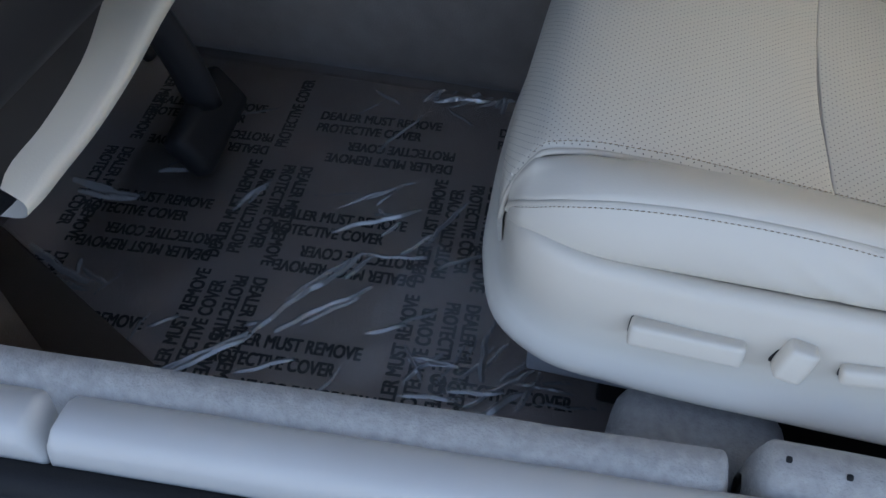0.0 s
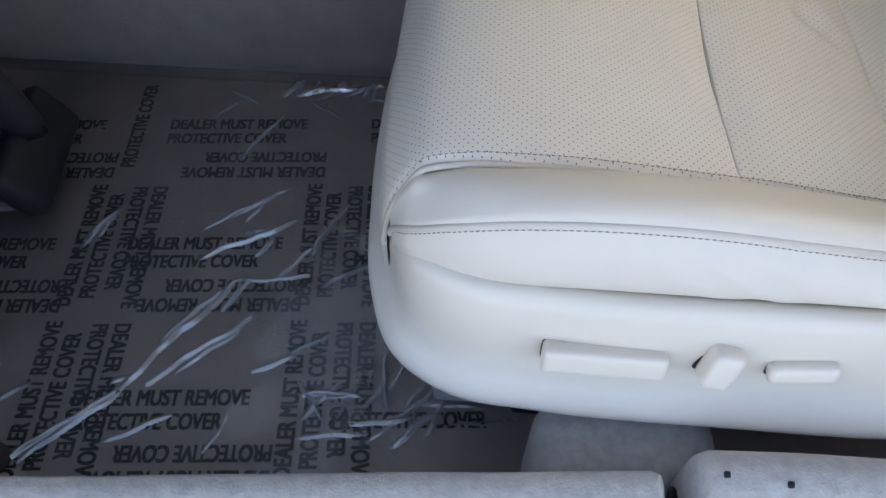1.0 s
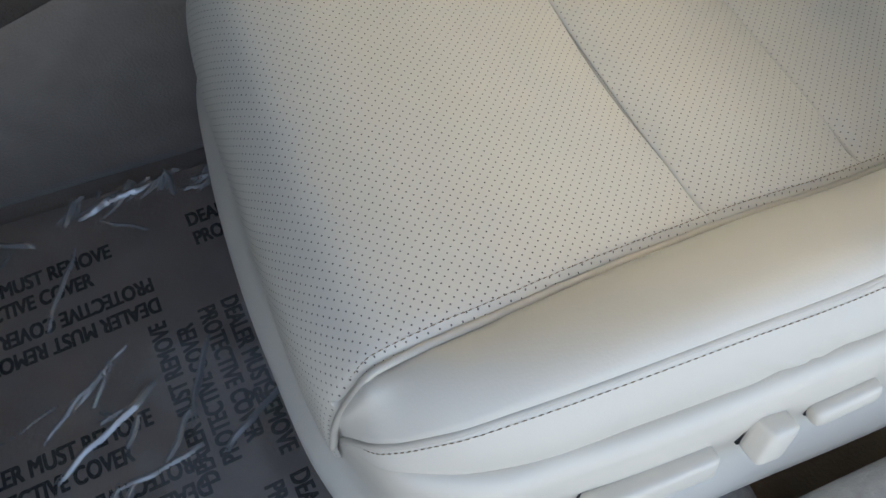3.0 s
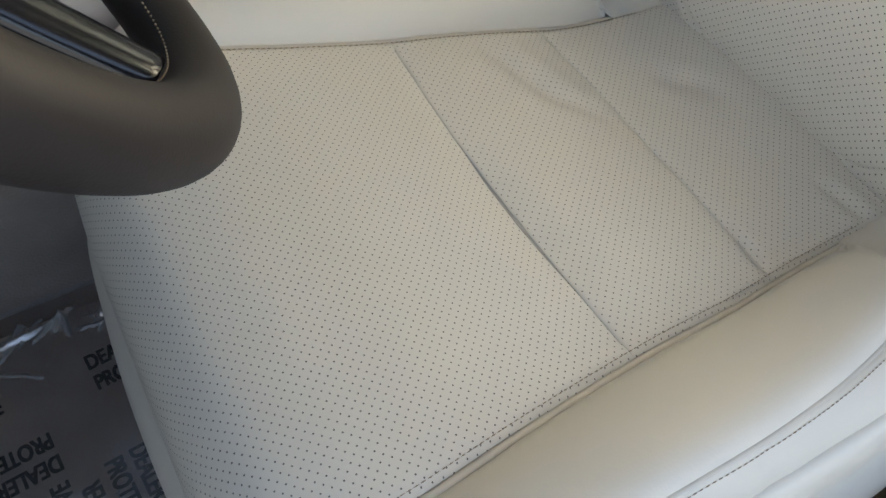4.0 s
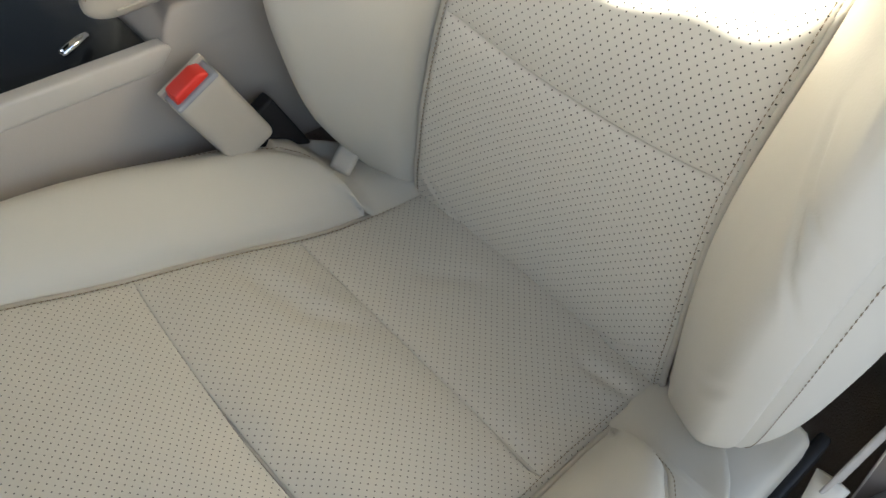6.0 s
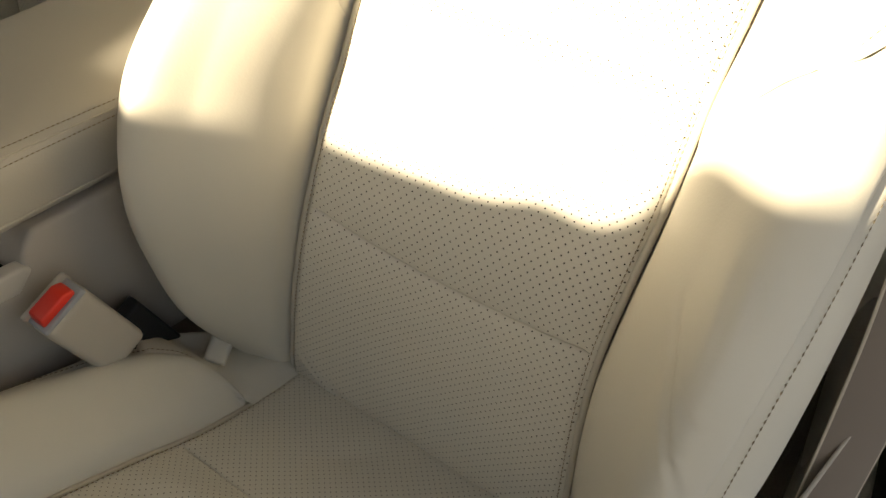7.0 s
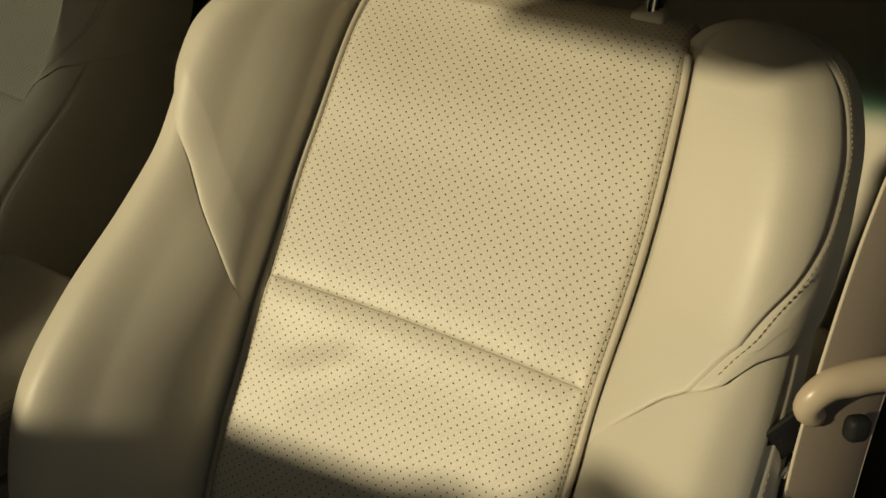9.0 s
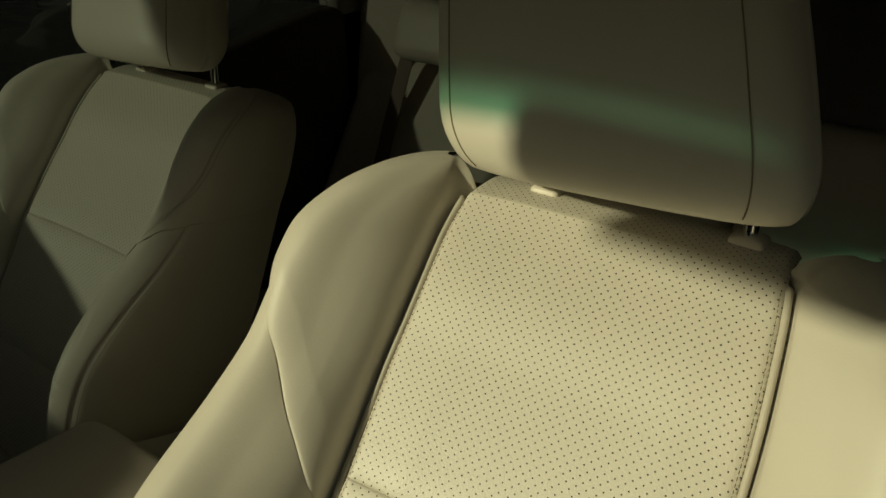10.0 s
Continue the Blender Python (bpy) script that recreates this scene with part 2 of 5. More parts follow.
def block(size, bevel=0.003, segments=3, m=None, taper=1.0):
    """A box with rounded edges, its top scaled by taper."""
    bm = bmesh.new()
    bmesh.ops.create_cube(bm, size=1)
    for v in bm.verts:
        k = taper if v.co.z > 0 else 1
        v.co = Vector((v.co.x * size[0] * k, v.co.y * size[1] * k, v.co.z * size[2]))
    if bevel:
        bmesh.ops.bevel(bm, geom=bm.edges[:] + bm.verts[:], offset=bevel, segments=segments, profile=0.6, affect="EDGES", clamp_overlap=True)
    for f in bm.faces:
        f.smooth = True
    if m is not None:
        bm.transform(m)
    return bm


def slab(name, x0, x1, y0, y1, z0, z1, mat, label, bevel=0.01, parent=None, kind="structure", category=""):
    """An upright block of the setting between two corners."""
    bm = block((x1 - x0, y1 - y0, z1 - z0), bevel, 2, Matrix.Translation(((x0 + x1) / 2, (y0 + y1) / 2, (z0 + z1) / 2)))
    ob = part(name, bm, mat, parent, label)
    return tagged(ob, category=category, kind=kind) if parent is None else ob


def prism(outline, y0, y1, bevel=0.004):
    """A body with the given outline in x and z, from y0 to y1, with rounded edges."""
    bm = bmesh.new()
    near = [bm.verts.new((x, y0, z)) for x, z in outline]
    far = [bm.verts.new((x, y1, z)) for x, z in outline]
    bm.faces.new(near)
    bm.faces.new(far[::-1])
    for k in range(len(outline)):
        j = (k + 1) % len(outline)
        bm.faces.new((near[j], near[k], far[k], far[j]))
    bmesh.ops.recalc_face_normals(bm, faces=bm.faces)
    if bevel:
        bmesh.ops.bevel(bm, geom=bm.edges[:], offset=bevel, segments=3, profile=0.6, affect="EDGES", clamp_overlap=True)
    for f in bm.faces:
        f.smooth = True
    return bm


def stitches(name, line, pitch=0.0044, length=0.0040, radius=0.0005, lift=(0, 0, 0.0005)):
    """A row of thread stitches along a line, each a small spindle."""
    line = np.array(line, float) + np.array(lift)
    s = np.r_[0, np.cumsum(np.linalg.norm(np.diff(line, axis=0), axis=1))]
    verts, faces = [], []
    for c in np.arange(pitch, s[-1] - pitch, pitch):
        ends = [np.array([np.interp(c + o, s, line[:, k]) for k in range(3)]) for o in (-length / 2, length / 2)]
        d = ends[1] - ends[0]
        d /= np.linalg.norm(d) + 1e-9
        a = np.cross(d, (0.31, 0.52, 0.79))
        a /= np.linalg.norm(a)
        b = np.cross(d, a)
        k = len(verts)
        verts.append(ends[0])
        for w in range(4):
            verts.append((ends[0] + ends[1]) / 2 + radius * (a * math.cos(w * math.pi / 2) + b * math.sin(w * math.pi / 2)))
        verts.append(ends[1])
        for w in range(4):
            faces += [(k, k + 1 + w, k + 1 + (w + 1) % 4), (k + 5, k + 1 + (w + 1) % 4, k + 1 + w)]
    me = bpy.data.meshes.new(name)
    me.from_pydata([v.tolist() for v in verts], [], faces)
    return smooth_shade(me)


# ---- the seat: its shape in a few stations ----
EDGE_Y = curve((-0.30, -0.26, -0.17, -0.08, 0.0, 0.10, 0.17, 0.27, 0.32), (0.190, 0.191, 0.188, 0.175, 0.165, 0.157, 0.149, 0.145, 0.143))
TOP_LINE = ((-0.262, 0.40), (-0.270, 0.45), (-0.270, 0.50), (-0.261, 0.536), (-0.240, 0.560), (-0.20, 0.570), (-0.15, 0.567), (-0.08, 0.552), (-0.02, 0.538), (0.04, 0.526), (0.10, 0.512), (0.17, 0.497), (0.24, 0.490), (0.31, 0.489))
SEAM_X = (0.0, 0.142)
STITCH_Y = curve((-0.262, -0.25, -0.21, -0.17, -0.13, -0.05, 0.03, 0.10, 0.146, 0.18, 0.202, 0.212, 0.216), (0.208, 0.219, 0.239, 0.247, 0.251, 0.253, 0.251, 0.243, 0.233, 0.218, 0.196, 0.172, 0.156))
STITCH_Z = curve((-0.262, -0.25, -0.21, -0.17, -0.13, -0.05, 0.03, 0.10, 0.146, 0.18, 0.202, 0.212, 0.216), (0.520, 0.528, 0.555, 0.571, 0.579, 0.581, 0.571, 0.557, 0.548, 0.538, 0.525, 0.510, 0.498))
LOW_Y = curve((-0.262, -0.25, -0.22, -0.177, -0.10, 0.05, 0.15, 0.20, 0.24, 0.27, 0.29, 0.302), (0.208, 0.220, 0.238, 0.254, 0.261, 0.264, 0.261, 0.252, 0.233, 0.207, 0.178, 0.158))
LOW_Z = curve((-0.262, -0.22, -0.177, -0.10, 0.05, 0.15, 0.20, 0.24, 0.27, 0.302), (0.492, 0.496, 0.510, 0.518, 0.522, 0.519, 0.514, 0.506, 0.496, 0.478))
FRONT_Z = curve((0.47, 0.49, 0.55, 0.60, 0.69, 0.75, 0.80, 0.86, 0.91, 0.97, 1.03, 1.085), (0.285, 0.278, 0.273, 0.272, 0.281, 0.300, 0.322, 0.345, 0.373, 0.408, 0.442, 0.488))
BACK_Y = curve((0.47, 0.55, 0.69, 0.80, 0.87, 0.95, 1.03, 1.06, 1.09), (0.150, 0.146, 0.137, 0.1395, 0.139, 0.1415, 0.139, 0.138, 0.134))
LEAN_Y = curve((0.47, 0.95, 1.03, 1.06, 1.09), (0.0, 0.0, 0.004, 0.008, 0.011))
CREST_X = curve((0.465, 0.49, 0.52, 0.56, 0.63, 0.69, 0.74, 0.80, 0.85, 0.91, 0.955, 0.985, 1.02, 1.066, 1.09, 1.108, 1.122), (0.300, 0.266, 0.240, 0.212, 0.186, 0.174, 0.177, 0.194, 0.231, 0.290, 0.327, 0.342, 0.356, 0.390, 0.428, 0.478, 0.54))
WING_Y = curve((0.465, 0.49, 0.55, 0.65, 0.80, 0.95, 1.02, 1.06, 1.085, 1.102, 1.112, 1.122), (0.186, 0.210, 0.235, 0.252, 0.257, 0.252, 0.250, 0.243, 0.230, 0.212, 0.192, 0.170))


SEAT_FOLDS = [((0.076, 0.135, 0.514), (0.098, 0.060, 0.512), 0.0035, 0.011), ((0.095, 0.066, 0.512), (0.128, 0.030, 0.508), 0.002, 0.009), ((0.146, -0.100, 0.502), (0.142, -0.140, 0.502), 0.002, 0.005), ((0.246, -0.098, 0.494), (0.255, -0.140, 0.492), 0.003, 0.006), ((0.205, 0.06, 0.496), (0.245, 0.02, 0.494), 0.0018, 0.012), ((-0.02, 0.02, 0.542), (0.0, -0.09, 0.535), 0.0012, 0.015)]
WING_FOLDS = [((0.185, -0.194, 0.80), (0.183, -0.216, 0.755), 0.0016, 0.0035), ((0.183, -0.216, 0.755), (0.188, -0.240, 0.715), 0.0014, 0.0035), ((0.185, -0.207, 0.781), (0.188, -0.236, 0.763), 0.0012, 0.0030), ((0.185, -0.213, 0.760), (0.188, -0.231, 0.748), 0.0010, 0.0026), ((0.19, -0.232, 0.717), (0.19, -0.252, 0.722), 0.0010, 0.003), ((0.20, -0.20, 0.62), (0.19, -0.225, 0.66), 0.0010, 0.005), ((0.22, -0.226, 0.845), (0.208, -0.232, 0.815), 0.0007, 0.003), ((0.222, -0.214, 0.842), (0.21, -0.222, 0.80), 0.0007, 0.0035), ((0.29, -0.236, 0.945), (0.31, -0.243, 0.975), 0.0007, 0.003), ((0.32, -0.232, 0.965), (0.33, -0.24, 0.99), 0.0006, 0.003)]


def cushion_panel(x0, x1):
    """One perforated panel of the cushion between two cross seams."""
    line = strand(TOP_LINE, 400)
    top = np.r_[0, np.cumsum(np.linalg.norm(np.diff(line, axis=0), axis=1))]
    on_top = line[:, 1] > 0.48
    s0 = 0.0 if x0 is None else np.interp(x0, line[on_top, 0], top[on_top])
    s1 = np.interp(x1, line[on_top, 0], top[on_top])
    # rows lie close at the cross seams
    k = np.linspace(0, 1, int((s1 - s0) / 0.0022))
    k = np.sin(k * math.pi / 2) if x0 is None else 1 - np.cos(k * math.pi / 2) if x1 > 0.28 else 0.5 - 0.5 * np.cos(k * math.pi)
    s = s0 + (s1 - s0) * k
    x, z = np.interp(s, top, line[:, 0]), np.interp(s, top, line[:, 1])
    u = np.linspace(-1, 1, 81)
    half = EDGE_Y(x)
    front = np.clip((-0.20 - x) / 0.08, 0, 1)
    bow = 0.007 * front[:, None] * np.abs(u)[None] ** 4
    drop = -0.020 * np.clip((-0.235 - x) / 0.03, 0, 1)[:, None] * np.abs(u)[None] ** 6
    g = np.stack([x[:, None] + bow, half[:, None] * u[None], z[:, None] + drop], -1)
    # the first cross seam sags towards the front
    sag = 0.009 * np.exp(-((x / 0.06) ** 2))[:, None] * (1 - u**2)[None]
    upper = line[on_top & (line[:, 0] > -0.2)]
    g[..., 2] += np.interp(g[..., 0] - sag, upper[:, 0], upper[:, 1]) - np.interp(g[..., 0], upper[:, 0], upper[:, 1])
    g[..., 0] -= sag
    uv = np.stack([g[..., 1], np.broadcast_to(s[:, None], g.shape[:2])], -1)
    g[-6:, :, 2] -= (np.arange(6) * 0.003)[:, None] if x1 > 0.28 else 0
    sides = ("v0 " if x0 is not None else "") + ("v1" if x1 < 0.28 else "")
    up = np.sign(normals(g)[-12, 40, 2])
    g = sewn(g, "u0 u1", 0.0035, 0.0085, up, 0.003)
    g = sewn(g, sides, 0.0014, 0.0026, up, valley=0.0038)
    for a, e, deep, wide in SEAT_FOLDS:
        g = crease(g, a, e, 1.25 * deep, wide, up, 2)
    return sheet("panel", g, uv)


def side_rows(x, cross):
    return np.stack([strand(cross(v), 24) for v in x])


def gather(g, s, top, low):
    """Draws the front end of a bolster in, so that it wraps round the corner into the valance between two heights."""
    k = np.clip((g[..., :1] + 0.26201) / np.array([0.05, 0.018, 0.022]), 0, 1)
    g = g + np.array([1, 0, 0]) * 0.007 * np.clip((-0.20 - g[..., :1]) / 0.08, 0, 1)
    rows = np.linspace(top, low, g.shape[1])
    tip = np.stack([np.full_like(rows, -0.2575), s * np.linspace(0.187, 0.199, len(rows)), rows], -1)[None]
    return tip + (g - tip) * np.concatenate([np.ones_like(k[..., :1]), np.sqrt(1 - (1 - k[..., 1:]) ** 2)], -1)


def cushion_bolster_top(s):
    x = np.r_[-0.262 + 0.062 * np.linspace(0, 1, 32) ** 2.2, np.linspace(-0.195, 0.17, 56), np.linspace(0.174, 0.2158, 26)]

    def cross(v):
        ye, zs, ys = float(EDGE_Y(v)), float(STITCH_Z(v)), float(STITCH_Y(v))
        line = np.array(TOP_LINE[3:])
        ze = float(np.interp(v, line[:, 0], line[:, 1])) - 0.004
        ye = min(ye, ys - 0.006)
        w = ys - ye
        rise = zs - ze
        swell = 0.010 * min(1.0, w / 0.06)
        return [(v, s * (ye - min(0.012, 0.2 * w)), ze - min(0.012, 0.5 * w)), (v, s * (ye + min(0.0025, 0.25 * w)), ze - 0.002), (v, s * (ye + max(0.10 * w, min(0.011, 0.4 * w))), ze + 0.20 * rise + 0.5 * swell), (v, s * (ye + 0.5 * w), ze + 0.66 * rise + swell), (v, s * (ye + 0.86 * w), zs + 0.5 * swell), (v, s * ys, zs)]

    g = gather(side_rows(x, cross), s, 0.526, 0.492)
    return sheet("bolster", sewn(g, "u1", 0.0026, 0.0045, np.sign(normals(g)[50, 12, 2]))), g[:, -1]


def cushion_bolster_side(s):
    x = np.r_[-0.262 + 0.062 * np.linspace(0, 1, 30) ** 2.2, np.linspace(-0.19, 0.17, 48), np.linspace(0.174, 0.218, 24), np.linspace(0.222, 0.302, 24)]

    def cross(v):
        ys, zs, yl, zl = float(STITCH_Y(v)), float(STITCH_Z(v)), float(LOW_Y(v)), float(LOW_Z(v))
        if v > 0.216:
            ys, zs = 0.154 - 0.018 * min(1.0, (v - 0.216) / 0.012), 0.498 - 0.014 * min(1.0, (v - 0.216) / 0.012)
        w = yl - ys
        if w < 0.035:
            return [(v, s * ys, zs), (v, s * (0.55 * max(ys, yl) + 0.45 * ys + 0.006), zs - 0.35 * (zs - zl)), (v, s * (yl + 0.003), zl + 0.012), (v, s * (yl - 0.008), zl - 0.006)]
        top = max(zs, zl + 0.010)
        return [(v, s * ys, zs), (v, s * (ys + 0.40 * w), 0.5 * zs + 0.5 * top + 0.003), (v, s * (ys + 0.80 * w), 0.3 * zs + 0.7 * top), (v, s * (yl + 0.001), zl + 0.008), (v, s * (yl - 0.004), zl - 0.010)]

    g = gather(side_rows(x, cross), s, 0.492, 0.466)
    out = s * np.sign(normals(g)[50, 12, 1])
    g = sewn(g, "u0 u1", 0.0026, 0.0045, out)
    for a, e in (((0.011, 0.257, 0.575), (-0.002, 0.262, 0.524)), ((-0.065, 0.257, 0.566), (-0.006, 0.262, 0.526)), ((-0.03, 0.257, 0.565), (0.03, 0.262, 0.530))):
        g = crease(g, (a[0], s * a[1], a[2]), (e[0], s * e[1], e[2]), 0.0012, 0.006, out, 1)
    far = np.cumsum(np.concatenate([np.zeros((len(g), 1)), np.linalg.norm(np.diff(g, axis=1), axis=-1)], 1), 1)
    row = np.array([[np.interp(0.0062, far[n], g[n, :, k]) for k in range(3)] for n in range(8, 102)])
    return sheet("side_panel", g), row


def shield_mesh():
    """The plastic valance that wraps the two sides and the front of the cushion."""
    plan = strand([(0.25, -0.268), (0.13, -0.277), (0.0, -0.277), (-0.14, -0.273), (-0.200, -0.265), (-0.237, -0.240), (-0.255, -0.197), (-0.268, -0.10), (-0.272, 0.0), (-0.268, 0.10), (-0.255, 0.197), (-0.237, 0.240), (-0.200, 0.265), (-0.14, 0.273), (0.0, 0.277), (0.13, 0.277), (0.25, 0.268)], 150)
    d = np.gradient(plan, axis=0)
    d /= np.linalg.norm(d, axis=1, keepdims=True)
    out = np.stack([-d[:, 1], d[:, 0]], 1)
    out *= np.sign((out * (plan - (0.05, 0))).sum(1))[:, None]
    side = np.clip((np.abs(plan[:, 1]) - 0.17) / 0.09, 0, 1)
    rows = []
    for off, z, zf in ((-0.034, 0.506, 0.486), (-0.020, 0.517, 0.496), (-0.010, 0.519, 0.500), (-0.004, 0.514, 0.496), (0.0, 0.500, 0.484), (0.002, 0.470, 0.464), (0.003, 0.445, 0.446), (0.008, 0.430, 0.434), (0.016, 0.420, 0.424), (0.021, 0.412, 0.415), (0.020, 0.405, 0.406), (0.012, 0.402, 0.402), (-0.01, 0.403, 0.403)):
        # behind the switches the rim falls away to the hinge
        zz = zf + (z - zf) * side - (z - 0.40) * 0.55 * np.clip((plan[:, 0] - 0.15) / 0.10, 0, 1) ** 1.5
        rows.append(np.stack([plan[:, 0] + off * out[:, 0], plan[:, 1] + off * out[:, 1], zz], 1))
    rows = np.array(rows)
    fine = np.stack([strand(rows[:, k], 40) for k in range(rows.shape[1])], 1)
    return sheet("shield", fine)


def backrest_panel(z0, z1, top=False):
    z = z0 + (z1 - z0) * (0.5 - 0.5 * np.cos(np.linspace(0, math.pi, int((z1 - z0) / 0.0022))))
    x = FRONT_Z(z)
    if top:
        extra = np.linspace(0.1, 1, 8)
        z = np.r_[z, z1 + 0.012 * np.sin(extra * 1.5)]
        x = np.r_[x, FRONT_Z(z1) + 0.05 * extra]
    s = np.r_[0, np.cumsum(np.hypot(np.diff(x), np.diff(z)))] + z0
    u = np.linspace(-1, 1, 71)
    half = BACK_Y(z)
    hollow = 0.006 * (1 - u**2)
    level = np.broadcast_to(z[:, None], (len(z), len(u)))
    # the cross seam at 0.69 sags towards the middle
    level = level - 0.012 * np.exp(-(((z - 0.69) / 0.06) ** 2))[:, None] * (1 - u**2)[None]
    g = np.stack([FRONT_Z(np.minimum(level, 1.085)) + (x - FRONT_Z(np.minimum(z, 1.085)))[:, None] + hollow[None], half[:, None] * u[None] + LEAN_Y(z)[:, None], level], -1)
    uv = np.stack([g[..., 1], np.broadcast_to(s[:, None], g.shape[:2])], -1)
    out = -np.sign(normals(g)[5, 35, 0])
    g = sewn(g, "u0 u1", 0.0045, 0.009, out, 0.003)
    for side, at in (("v0", z0), ("v1", z1)):
        if 0.6 < at < 0.9:
            g = sewn(g, side, 0.0013, 0.0024, out, valley=0.0060 if at < 0.8 else 0.0030)
    # the lumbar panel's lower corners are drawn in by a short arc
    for s in (-1, 1):
        for a, e in (((0.271, 0.078, 0.492), (0.271, 0.106, 0.501)), ((0.271, 0.104, 0.500), (0.271, 0.134, 0.524))):
            g = crease(g, (a[0], s * a[1], a[2]), (e[0], s * e[1], e[2]), 0.0022, 0.0035, out, 0)
    g = crease(g, (0.268, -0.006, 0.56), (0.268, -0.03, 0.50), 0.0010, 0.009, out, 0)
    g = crease(g, (0.30, 0.10, 0.80), (0.31, 0.04, 0.83), 0.0008, 0.010, out, 0)
    return sheet("back_panel", g, uv)


def wing_section(z, s):
    """The cross-section of a backrest bolster at a height: groove, crest, flank and rear."""
    z = float(z)
    xe, xc, ye, yo = float(FRONT_Z(min(z, 1.085))), float(CREST_X(z)), float(BACK_Y(min(z, 1.09)) + s * LEAN_Y(min(z, 1.09))), float(WING_Y(z))
    xc = min(xc, xe + 0.02)
    d = xe - xc
    yc = ye + 0.74 * (yo - ye)
    back = 0.40 + 0.27 * (z - 0.5)
    back = max(back, xc + 0.05)
    return [(xe + 0.020, s * (ye - 0.008), z), (xe + 0.009, s * (ye + 0.0043), z), (xe - 0.22 * d, s * (ye + 0.012), z), (xe - 0.73 * d, s * (ye + 0.42 * (yo - ye)), z), (xc, s * yc, z), (xc + 0.010, s * (yc + 0.62 * (yo - yc)), z), (xc + 0.030, s * (yo + 0.002), z), (xc + 0.5 * (back - xc), s * (yo + 0.008), z), (back, s * (yo - 0.012), z)]


SLANT = {-1: curve((0, 0.37, 0.60, 0.72, 0.82, 1.06, 1.73, 3.0), (0.808, 0.862, 0.892, 0.907, 0.917, 0.934, 0.946, 0.956)), 1: curve((0, 0.19, 0.47, 0.72, 0.85, 1.0, 1.3, 2.0, 3.0), (0.812, 0.843, 0.890, 0.930, 0.954, 0.976, 0.998, 1.010, 1.012))}
LOWER_SPLIT = curve((0.46, 0.75, 0.88, 1.13), (1.55, 1.55, 1.84, 1.84))
UPPER_SPLIT = curve((0.46, 0.915, 0.928, 0.947, 0.967, 0.987, 1.011, 1.042, 1.13), (0.815, 0.815, 0.875, 0.985, 1.21, 1.52, 1.74, 1.83, 1.88))
STATIONS = np.linspace(0.466, 1.1215, 164)


